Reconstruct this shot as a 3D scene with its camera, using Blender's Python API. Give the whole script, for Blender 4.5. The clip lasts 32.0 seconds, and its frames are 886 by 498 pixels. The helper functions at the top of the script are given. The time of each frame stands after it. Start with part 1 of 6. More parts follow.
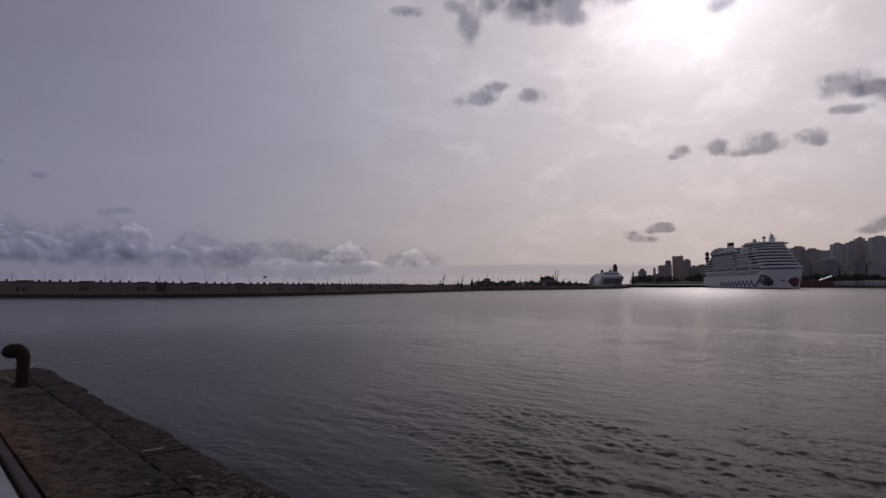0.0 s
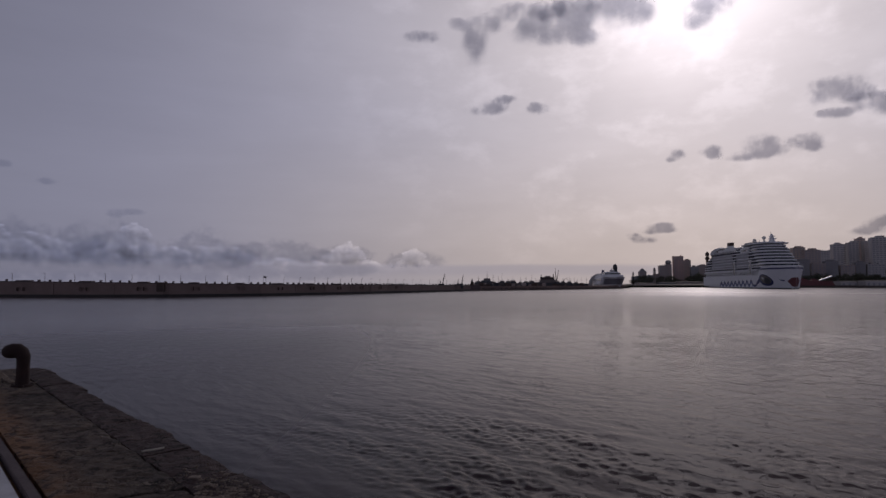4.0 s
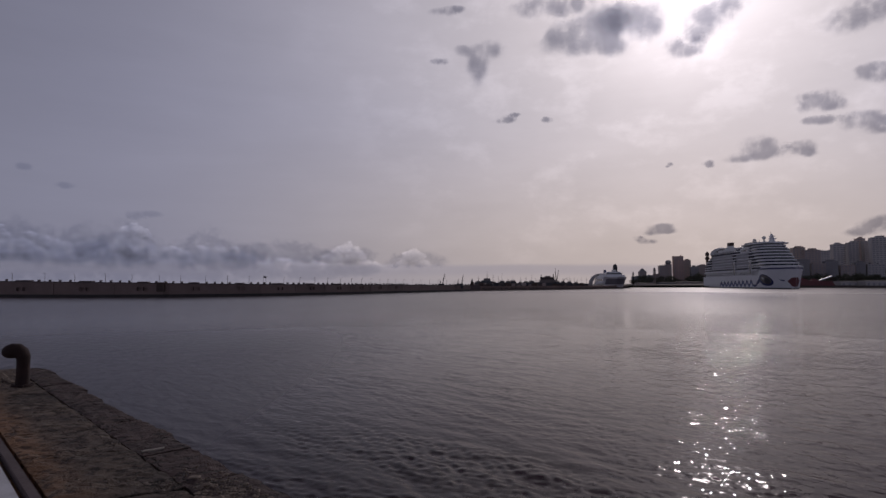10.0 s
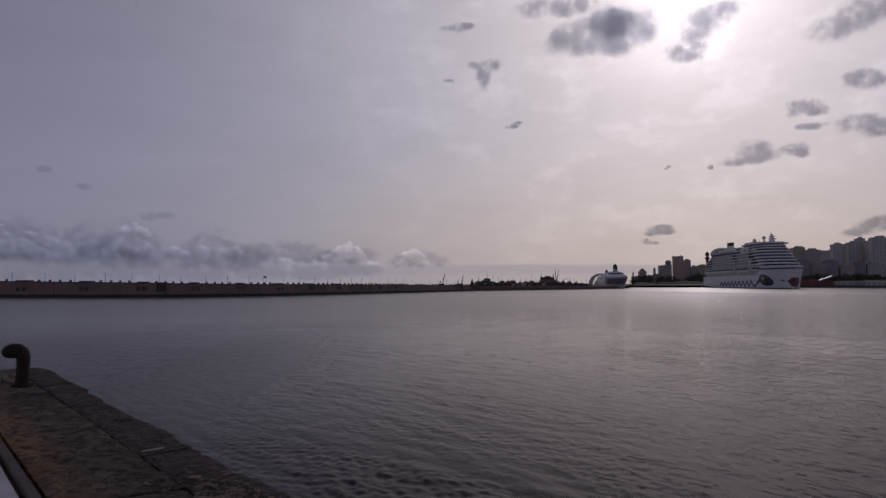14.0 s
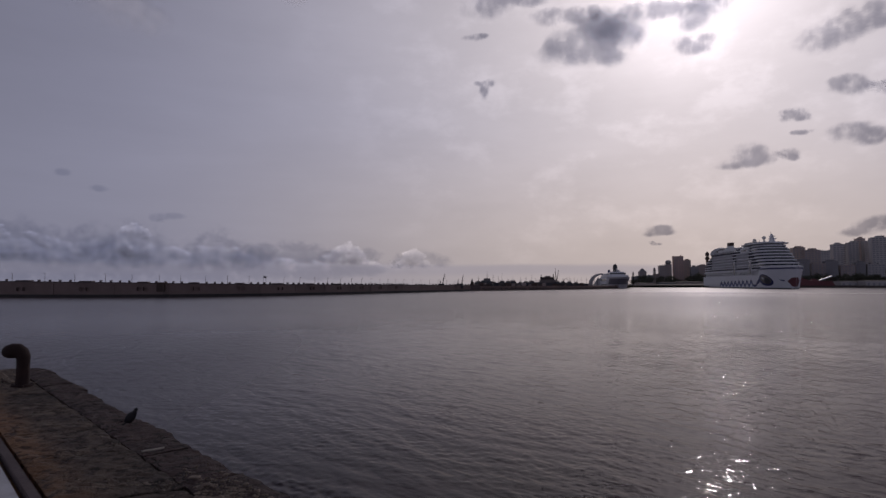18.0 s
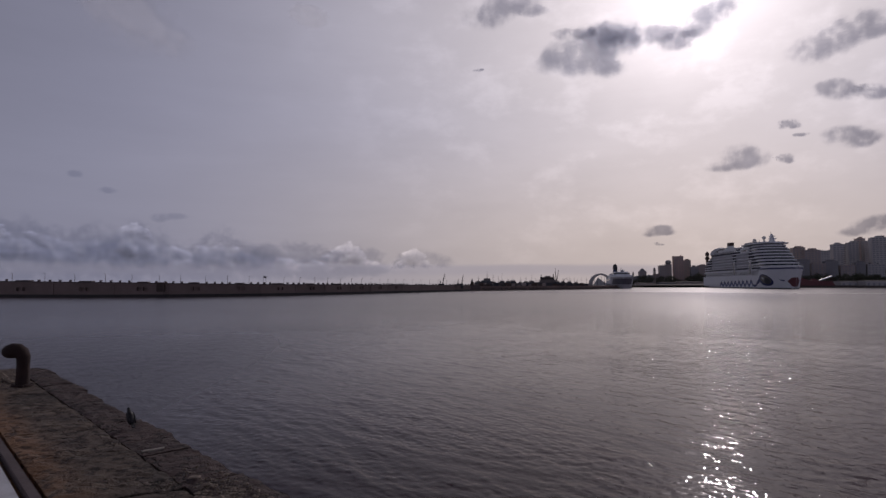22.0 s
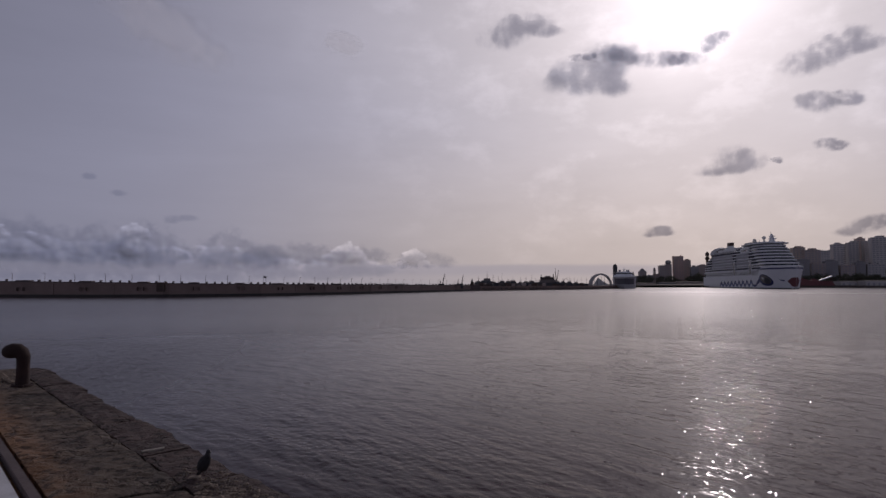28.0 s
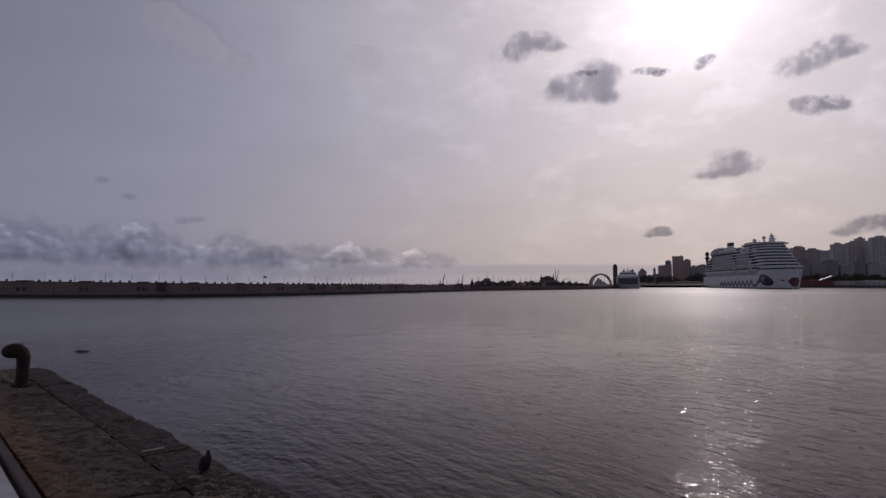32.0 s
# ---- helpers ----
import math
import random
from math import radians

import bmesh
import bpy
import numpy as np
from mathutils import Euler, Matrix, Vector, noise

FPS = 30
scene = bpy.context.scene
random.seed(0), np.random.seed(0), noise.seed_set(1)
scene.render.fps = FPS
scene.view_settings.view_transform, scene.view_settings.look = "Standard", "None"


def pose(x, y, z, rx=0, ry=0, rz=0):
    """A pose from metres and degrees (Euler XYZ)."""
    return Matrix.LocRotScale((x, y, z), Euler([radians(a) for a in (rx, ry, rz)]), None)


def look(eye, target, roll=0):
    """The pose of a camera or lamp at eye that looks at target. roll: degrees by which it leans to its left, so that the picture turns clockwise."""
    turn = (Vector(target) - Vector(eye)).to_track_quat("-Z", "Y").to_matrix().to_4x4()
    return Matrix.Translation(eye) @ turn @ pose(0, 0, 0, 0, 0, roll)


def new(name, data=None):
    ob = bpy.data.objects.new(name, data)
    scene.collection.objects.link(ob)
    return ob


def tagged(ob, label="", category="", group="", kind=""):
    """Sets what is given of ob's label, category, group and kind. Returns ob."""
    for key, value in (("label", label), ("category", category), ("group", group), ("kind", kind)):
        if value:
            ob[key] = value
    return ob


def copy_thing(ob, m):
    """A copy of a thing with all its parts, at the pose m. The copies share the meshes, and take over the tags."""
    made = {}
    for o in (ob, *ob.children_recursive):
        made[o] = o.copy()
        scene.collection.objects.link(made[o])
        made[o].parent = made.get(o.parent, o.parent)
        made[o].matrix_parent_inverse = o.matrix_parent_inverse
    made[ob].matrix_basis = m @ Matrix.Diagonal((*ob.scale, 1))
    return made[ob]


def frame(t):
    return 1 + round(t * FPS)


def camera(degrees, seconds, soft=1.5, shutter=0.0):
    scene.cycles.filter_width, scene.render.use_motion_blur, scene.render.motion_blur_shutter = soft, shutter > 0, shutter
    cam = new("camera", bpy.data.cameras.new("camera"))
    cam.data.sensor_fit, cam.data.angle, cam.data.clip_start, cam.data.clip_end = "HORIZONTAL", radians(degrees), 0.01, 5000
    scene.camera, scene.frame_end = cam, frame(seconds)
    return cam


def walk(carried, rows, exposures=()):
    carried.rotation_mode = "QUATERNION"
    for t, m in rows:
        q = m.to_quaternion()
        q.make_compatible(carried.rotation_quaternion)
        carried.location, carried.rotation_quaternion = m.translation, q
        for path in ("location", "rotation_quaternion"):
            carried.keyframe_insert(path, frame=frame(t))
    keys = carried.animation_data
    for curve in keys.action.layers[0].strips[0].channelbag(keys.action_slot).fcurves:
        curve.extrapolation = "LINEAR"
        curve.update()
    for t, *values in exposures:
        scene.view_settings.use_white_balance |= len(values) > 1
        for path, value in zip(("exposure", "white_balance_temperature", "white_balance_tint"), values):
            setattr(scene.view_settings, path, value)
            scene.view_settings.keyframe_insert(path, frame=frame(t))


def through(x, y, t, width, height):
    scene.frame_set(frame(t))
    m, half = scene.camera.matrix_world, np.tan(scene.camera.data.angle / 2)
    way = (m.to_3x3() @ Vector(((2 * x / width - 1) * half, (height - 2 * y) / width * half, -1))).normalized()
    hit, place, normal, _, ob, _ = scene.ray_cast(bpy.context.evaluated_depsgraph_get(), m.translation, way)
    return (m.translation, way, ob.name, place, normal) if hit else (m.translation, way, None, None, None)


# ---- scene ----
H = 5.5      # eye above the sea
QZ = 3.7     # quay top above the sea
cam = camera(2 * math.degrees(math.atan(784 / 1022)), 32.0, soft=1.5)
VIEW = pose(0, 0, H, 93.44, 0, 0)
walk(cam, [(0, VIEW), (32, VIEW)], [(0, 0.0, 6350, 22), (14, 0.0, 6350, 22), (20, 0.05, 6350, 22), (25, 0.1, 6350, 22), (32, 0.07, 6350, 22)])

# ---- light ----
SUN_UV = (448, 552)


def out(uv, d):
    """The point d metres ahead, at a slope of uv thousandths to the right and above level."""
    return Vector((uv[0] * d / 1000, d, H + uv[1] * d / 1000))


sun_dir = Vector((SUN_UV[0], 1000, SUN_UV[1])).normalized()
sun_el = math.asin(sun_dir.z)
sun_az = math.atan2(sun_dir.x, sun_dir.y)
sun = new("sun", bpy.data.lights.new("sun", "SUN"))
sun.data.energy, sun.data.angle, sun.data.color = 0.52, radians(1.4), (1.0, 0.93, 0.86)
sun.matrix_world = look(sun_dir * 100, (0, 0, 0))

world = bpy.data.worlds.new("sky")
scene.world = world
world.use_nodes = True


class Net:
    """Short hand for node trees."""

    def __init__(self, tree):
        self.t = tree

    def node(self, kind, **sets):
        n = self.t.nodes.new(kind)
        for k, v in sets.items():
            if k in n.inputs:
                self.put(n.inputs[k], v)
        return n

    def put(self, socket, v):
        if isinstance(v, bpy.types.NodeSocket):
            self.t.links.new(v, socket)
        else:
            socket.default_value = v

    def math(self, op, a, b=0.0, c=0.0, clamp=False):
        n = self.t.nodes.new("ShaderNodeMath")
        n.operation, n.use_clamp = op, clamp
        for s, v in zip(n.inputs, (a, b, c)):
            self.put(s, v)
        return n.outputs[0]

    def vec(self, op, a, b=(0, 0, 0), out_name="Vector"):
        n = self.t.nodes.new("ShaderNodeVectorMath")
        n.operation = op
        self.put(n.inputs[0], a)
        self.put(n.inputs[1], b)
        return n.outputs[out_name]

    def mix(self, f, a, b, kind="MIX"):
        n = self.t.nodes.new("ShaderNodeMix")
        n.data_type, n.blend_type = "RGBA", kind
        self.put(n.inputs[0], f)
        self.put(n.inputs[6], a)
        self.put(n.inputs[7], b)
        return n.outputs[2]

    def ramp(self, f, lo, hi, a=0.0, b=1.0, smooth=True):
        n = self.t.nodes.new("ShaderNodeMapRange")
        n.interpolation_type = "SMOOTHSTEP" if smooth else "LINEAR"
        for s, v in zip(n.inputs, (f, lo, hi, a, b)):
            self.put(s, v)
        return n.outputs[0]

    def noise(self, vec, scale, detail=4.0, rough=0.55, w=None):
        n = self.t.nodes.new("ShaderNodeTexNoise")
        if w is not None:
            n.noise_dimensions = "4D"
            self.put(n.inputs["W"], w)
        self.put(n.inputs["Vector"], vec)
        for k, v in (("Scale", scale), ("Detail", detail), ("Roughness", rough)):
            self.put(n.inputs[k], v)
        return n.outputs[0]


def rgb(r, g, b):
    return (r, g, b, 1.0)


# thin high veil of cloud over a clear sky: brightest round the sun, cool away from it, warm low down
w = Net(world.node_tree)
bg = world.node_tree.nodes["Background"]
sky = w.node("ShaderNodeTexSky")
sky.sky_type, sky.sun_disc = "NISHITA", False
sky.sun_elevation, sky.sun_rotation = sun_el, sun_az
sky.dust_density = 3.0
way = w.node("ShaderNodeTexCoord").outputs["Generated"]
cosang = w.vec("DOT_PRODUCT", way, tuple(sun_dir), "Value")
ang = w.math("ARCCOSINE", w.math("MINIMUM", cosang, 0.99999))
sep = w.node("ShaderNodeSeparateXYZ", Vector=way)
high = sep.outputs[2]
streak = w.noise(w.vec("MULTIPLY", way, (1.5, 1.5, 9.0)), 2.2, 5.0, 0.6)
mottle = w.noise(w.vec("MULTIPLY", way, (1.0, 1.0, 2.2)), 6.0, 6.0, 0.6)
core = w.math("MULTIPLY", w.math("EXPONENT", w.math("MULTIPLY", w.math("MULTIPLY", ang, ang), -75.0)), 0.46)
wide = w.math("MULTIPLY", w.math("EXPONENT", w.math("MULTIPLY", ang, -1.9)), 0.74)
veil = w.math("ADD", w.math("ADD", core, wide), 0.165)
veil = w.math("MULTIPLY", veil, w.math("ADD", w.math("MULTIPLY", streak, 0.14), 0.93))
veil = w.math("MULTIPLY", veil, w.math("ADD", w.math("MULTIPLY", w.math("SUBTRACT", mottle, 0.5), w.ramp(ang, 1.0, 0.2, 0.05, 0.22)), 1.0))
puffs = w.ramp(w.noise(w.vec("MULTIPLY", way, (1.0, 1.0, 1.7)), 11.0, 5.0, 0.58), 0.48, 0.72)
veil = w.math("MULTIPLY", veil, w.math("ADD", w.math("MULTIPLY", w.math("MULTIPLY", puffs, w.ramp(ang, 0.75, 0.25)), 0.17), 0.97))
# overhead, out of view, dimmed to cut the light that falls on the scene
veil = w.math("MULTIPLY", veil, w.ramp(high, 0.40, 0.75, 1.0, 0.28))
veil = w.math("MULTIPLY", veil, w.math("SUBTRACT", 1.0, w.math("MULTIPLY", w.math("MULTIPLY", w.ramp(ang, 0.45, 1.1), w.ramp(high, 0.12, 0.45)), 0.24)))
# unseen sky above the sun and behind the eye, brightened to lift the scene
veil = w.math("MULTIPLY", veil, w.math("ADD", 1.0, w.math("MULTIPLY", w.math("MULTIPLY", w.ramp(ang, 0.55, 0.12), w.ramp(high, 0.46, 0.54)), 0.9)))
veil = w.math("ADD", veil, w.ramp(ang, 1.3, 2.3, 0.0, 0.12))
azim = w.math("ARCTAN2", sep.outputs[0], sep.outputs[1])
flat_way = w.node("ShaderNodeCombineXYZ", X=azim, Y=w.math("MULTIPLY", high, 1.5))


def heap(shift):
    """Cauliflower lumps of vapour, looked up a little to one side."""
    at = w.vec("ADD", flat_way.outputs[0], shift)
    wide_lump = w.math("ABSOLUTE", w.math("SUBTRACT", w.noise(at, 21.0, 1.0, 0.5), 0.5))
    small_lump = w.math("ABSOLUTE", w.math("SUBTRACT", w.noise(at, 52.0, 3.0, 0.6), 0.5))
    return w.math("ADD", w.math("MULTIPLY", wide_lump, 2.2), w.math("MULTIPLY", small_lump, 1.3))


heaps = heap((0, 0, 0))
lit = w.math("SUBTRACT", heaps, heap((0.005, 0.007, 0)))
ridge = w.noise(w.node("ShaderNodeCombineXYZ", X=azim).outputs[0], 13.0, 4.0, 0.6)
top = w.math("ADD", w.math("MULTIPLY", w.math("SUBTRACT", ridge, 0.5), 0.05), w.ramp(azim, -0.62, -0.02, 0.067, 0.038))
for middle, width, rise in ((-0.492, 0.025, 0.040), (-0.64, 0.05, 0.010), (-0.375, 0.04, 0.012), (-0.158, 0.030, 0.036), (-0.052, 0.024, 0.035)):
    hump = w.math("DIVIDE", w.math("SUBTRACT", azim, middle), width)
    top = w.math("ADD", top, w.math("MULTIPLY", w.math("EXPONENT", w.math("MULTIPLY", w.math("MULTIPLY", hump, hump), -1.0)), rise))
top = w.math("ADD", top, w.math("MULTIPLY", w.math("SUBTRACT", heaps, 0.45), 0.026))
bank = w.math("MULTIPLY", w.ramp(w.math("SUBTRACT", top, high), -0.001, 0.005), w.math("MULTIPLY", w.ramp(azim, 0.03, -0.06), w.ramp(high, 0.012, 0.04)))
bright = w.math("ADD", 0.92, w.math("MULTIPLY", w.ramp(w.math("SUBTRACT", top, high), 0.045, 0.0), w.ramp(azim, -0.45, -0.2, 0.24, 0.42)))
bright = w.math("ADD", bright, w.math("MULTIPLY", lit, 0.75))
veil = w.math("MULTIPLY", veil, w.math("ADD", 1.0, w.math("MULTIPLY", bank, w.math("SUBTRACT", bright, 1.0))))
# dimmed again high up away from the sun, to darken the water's reflection
veil = w.math("MULTIPLY", veil, w.math("SUBTRACT", 1.0, w.math("MULTIPLY", w.math("MULTIPLY", w.ramp(ang, 0.5, 1.0), w.ramp(high, 0.36, 0.55)), 0.4)))
tint = w.mix(w.ramp(ang, 0.15, 1.0), rgb(1.005, 0.975, 0.965), rgb(0.88, 0.93, 1.15))
lowsun = w.math("MULTIPLY", w.ramp(high, 0.30, 0.02), w.ramp(ang, 1.1, 0.3))
tint = w.mix(lowsun, tint, rgb(1.08, 0.98, 0.88))
edge = w.math("ADD", high, w.math("MULTIPLY", w.math("SUBTRACT", streak, 0.5), 0.012))
hazeband = w.math("MULTIPLY", w.math("MULTIPLY", w.ramp(edge, 0.036, 0.028), w.ramp(edge, 0.008, 0.022, 0.25, 1.0)), 0.55)
scaled = w.vec("SCALE", tint)
w.put(scaled.node.inputs[3], veil)
tint2 = w.mix(hazeband, scaled, rgb(0.28, 0.28, 0.32))
clear = w.vec("SCALE", sky.outputs[0])
w.put(clear.node.inputs[3], 0.02)
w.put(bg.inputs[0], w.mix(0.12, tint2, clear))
bg.inputs[1].default_value = 1.0

# ---- materials ----


def stuff_of(name):
    m = bpy.data.materials.new(name)
    m.use_nodes = True
    n = Net(m.node_tree)
    return m, n, m.node_tree.nodes["Principled BSDF"]


def surface(name, col, dark=None, scale=1.0, rough=0.8, bump=0.3, metal=0.0, fine=12.0, amount=0.6, island=0.0, spec=0.5, depth=0.02):
    """A worn surface: coarse stains and fine grain in two colours, with relief."""
    m, n, p = stuff_of(name)
    pos = n.node("ShaderNodeTexCoord").outputs["Object"]
    info = n.node("ShaderNodeObjectInfo").outputs["Random"]
    shift = n.vec("ADD", pos, n.vec("SCALE", (3.1, 7.7, 5.3)))
    n.put(shift.node.inputs[1].links[0].from_node.inputs[3], n.math("MULTIPLY", info, 9.0))
    a = n.noise(shift, scale, 5.0, 0.6)
    b = n.noise(shift, scale * fine, 4.0, 0.65)
    dark = dark or tuple(c * 0.55 for c in col)
    f = n.math("ADD", n.math("MULTIPLY", n.ramp(a, 0.35, 0.65), 0.6), n.math("MULTIPLY", n.ramp(b, 0.3, 0.7), 0.4))
    c = n.mix(n.math("MULTIPLY", f, amount), rgb(*col), rgb(*dark))
    if island:
        k = n.math("ADD", n.math("MULTIPLY", info, island), 1 - island / 2)
        s = n.vec("SCALE", c)
        n.put(s.node.inputs[3], k)
        c = s
    n.put(p.inputs["Base Color"], c)
    p.inputs["Metallic"].default_value = metal
    p.inputs["Specular IOR Level"].default_value = spec
    n.put(p.inputs["Roughness"], n.ramp(b, 0.2, 0.8, max(rough - 0.12, 0.03), min(rough + 0.1, 1.0), False))
    if bump:
        bn = n.node("ShaderNodeBump", Strength=bump, Distance=depth, Height=n.math("ADD", b, n.math("MULTIPLY", a, 0.6)))
        n.put(p.inputs["Normal"], bn.outputs[0])
    return m


def quay_material():
    """Old concrete and stone: dark brown, rust-stained along the rail, cracked, with pale worn spots."""
    m, n, p = stuff_of("quay_stone")
    pos = n.node("ShaderNodeTexCoord").outputs["Object"]
    info = n.node("ShaderNodeObjectInfo").outputs["Random"]
    a = n.noise(pos, 0.9, 6.0, 0.62)
    b = n.noise(pos, 5.0, 5.0, 0.62)
    g = n.noise(pos, 38.0, 4.0, 0.75)
    c = n.mix(n.ramp(a, 0.35, 0.68), rgb(0.180, 0.128, 0.092), rgb(0.096, 0.069, 0.055))
    c = n.mix(n.math("MULTIPLY", n.ramp(b, 0.45, 0.62), 0.6), c, rgb(0.055, 0.042, 0.036))
    c = n.mix(n.math("MULTIPLY", n.ramp(g, 0.55, 0.72), 0.55), c, rgb(0.21, 0.165, 0.125))
    across = n.node("ShaderNodeSeparateXYZ", Vector=pos).outputs[1]
    c = n.mix(n.math("MULTIPLY", n.ramp(across, 1.93, 1.98), 0.78), c, rgb(0.074, 0.045, 0.045))
    rust = n.math("MULTIPLY", n.ramp(across, 1.50, 0.95), n.ramp(n.math("ADD", a, n.math("MULTIPLY", b, 0.4)), 0.45, 0.75))
    c = n.mix(n.math("MULTIPLY", rust, 0.9), c, rgb(0.36, 0.185, 0.09))
    pale = n.math("MULTIPLY", n.ramp(n.noise(pos, 2.3, 7.0, 0.75), 0.57, 0.66), n.ramp(g, 0.42, 0.6))
    c = n.mix(n.math("MULTIPLY", pale, 0.6), c, rgb(0.40, 0.33, 0.27))
    pits = n.noise(pos, 6.5, 6.0, 0.7)
    c = n.mix(n.math("MULTIPLY", n.ramp(pits, 0.52, 0.60), 0.7), c, rgb(0.022, 0.016, 0.014))
    warp = n.vec("ADD", n.vec("MULTIPLY", pos, (1.0, 0.7, 1.0)), n.vec("SCALE", n.node("ShaderNodeTexNoise", Vector=pos, Scale=3.0, Detail=4.0).outputs[1]))
    n.put(warp.node.inputs[1].links[0].from_node.inputs[3], 0.30)
    cells = n.t.nodes.new("ShaderNodeTexVoronoi")
    cells.feature = "DISTANCE_TO_EDGE"
    n.put(cells.inputs["Vector"], warp)
    cells.inputs["Scale"].default_value = 2.6
    crack = n.math("MULTIPLY", n.ramp(cells.outputs[0], 0.035, 0.0), n.ramp(n.noise(pos, 1.7, 3.0, 0.6), 0.46, 0.60))
    c = n.mix(n.math("MULTIPLY", crack, 0.8), c, rgb(0.018, 0.013, 0.011))
    sc = n.vec("SCALE", c)
    n.put(sc.node.inputs[3], n.math("ADD", n.math("MULTIPLY", info, 0.34), 0.82))
    n.put(p.inputs["Base Color"], sc)
    n.put(p.inputs["Roughness"], n.ramp(b, 0.2, 0.8, 0.7, 0.95, False))
    h = n.math("ADD", n.math("MULTIPLY", b, 1.0), n.math("MULTIPLY", g, 0.45))
    h = n.math("SUBTRACT", h, n.math("MULTIPLY", n.ramp(pits, 0.48, 0.62), 0.5))
    h = n.math("SUBTRACT", h, n.math("MULTIPLY", crack, 0.7))
    n.put(p.inputs["Normal"], n.node("ShaderNodeBump", Strength=1.0, Distance=0.032, Height=h).outputs[0])
    return m


def water_material():
    m, n, p = stuff_of("sea_water")
    pos = n.node("ShaderNodeTexCoord").outputs["Object"]
    far = n.vec("LENGTH", n.vec("MULTIPLY", pos, (1, 1, 0)), (0, 0, 0), "Value")
    patch = n.noise(n.vec("MULTIPLY", pos, (0.012, 0.022, 1.0)), 1.0, 3.0, 0.5)
    paw = n.noise(n.vec("MULTIPLY", pos, (0.10, 0.16, 1.0)), 1.0, 3.0, 0.6)
    r1 = n.noise(n.vec("MULTIPLY", pos, (1.1, 1.9, 1.0)), 1.0, 3.0, 0.55)
    along = n.vec("MULTIPLY", n.node("ShaderNodeMapping", Vector=pos, Rotation=(0, 0, radians(-38))).outputs[0], (5.0, 3.0, 1.0))
    r2 = n.noise(along, 1.0, 1.1, 0.5)
    r3 = n.noise(n.vec("MULTIPLY", along, (0.34, 0.20, 1.0)), 1.0, 1.5, 0.5)
    rough_far = n.ramp(far, 240.0, 430.0, 0.05, 0.08)
    h = n.math("ADD", n.math("MULTIPLY", r1, n.math("MULTIPLY", rough_far, n.ramp(far, 24.0, 130.0, 0.35, 1.0))), n.math("MULTIPLY", r2, n.math("MULTIPLY", n.ramp(far, 13.0, 45.0, 0.030, 0.055), n.math("MULTIPLY", n.ramp(paw, 0.35, 0.65, 0.35, 1.4), n.ramp(n.node("ShaderNodeSeparateXYZ", Vector=pos).outputs[0], -16.0, 6.0, 0.45, 1.0)))))
    # the broad reflection follows the smoothed swell, the sharp film above it every ripple
    calm = n.vec("NORMALIZE", n.vec("ADD", n.node("ShaderNodeNewGeometry").outputs["Normal"], (0, 0, 1.4)))
    bn = n.node("ShaderNodeBump", Distance=1.0, Height=h, Normal=calm)
    n.put(bn.inputs["Strength"], n.ramp(patch, 0.35, 0.65, 0.25, 0.6))
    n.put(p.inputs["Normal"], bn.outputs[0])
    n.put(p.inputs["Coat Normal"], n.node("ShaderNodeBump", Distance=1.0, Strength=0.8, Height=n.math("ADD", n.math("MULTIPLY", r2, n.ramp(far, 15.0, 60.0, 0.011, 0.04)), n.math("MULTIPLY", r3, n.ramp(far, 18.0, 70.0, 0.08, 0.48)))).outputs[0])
    # reddish glow of the sun side, put into the base colour
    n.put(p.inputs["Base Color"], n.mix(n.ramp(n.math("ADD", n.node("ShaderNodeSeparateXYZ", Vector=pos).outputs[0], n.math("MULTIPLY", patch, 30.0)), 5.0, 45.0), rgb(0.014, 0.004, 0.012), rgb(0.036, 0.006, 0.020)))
    p.inputs["IOR"].default_value = 1.225
    # gloss raised with distance, to set the darker near and brighter far water
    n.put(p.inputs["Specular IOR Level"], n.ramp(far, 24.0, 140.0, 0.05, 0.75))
    # roughened near on the left, added to darken the reflection there
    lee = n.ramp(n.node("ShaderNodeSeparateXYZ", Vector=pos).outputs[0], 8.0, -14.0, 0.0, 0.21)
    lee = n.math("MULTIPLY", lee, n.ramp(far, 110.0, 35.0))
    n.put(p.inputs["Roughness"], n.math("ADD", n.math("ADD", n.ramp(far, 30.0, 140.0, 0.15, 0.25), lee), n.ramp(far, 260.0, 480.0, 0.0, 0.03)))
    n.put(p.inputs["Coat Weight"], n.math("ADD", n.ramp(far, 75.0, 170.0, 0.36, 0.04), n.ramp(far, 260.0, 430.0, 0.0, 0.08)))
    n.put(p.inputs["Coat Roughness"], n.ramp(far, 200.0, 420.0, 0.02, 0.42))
    p.inputs["Coat IOR"].default_value = 1.333
    return m


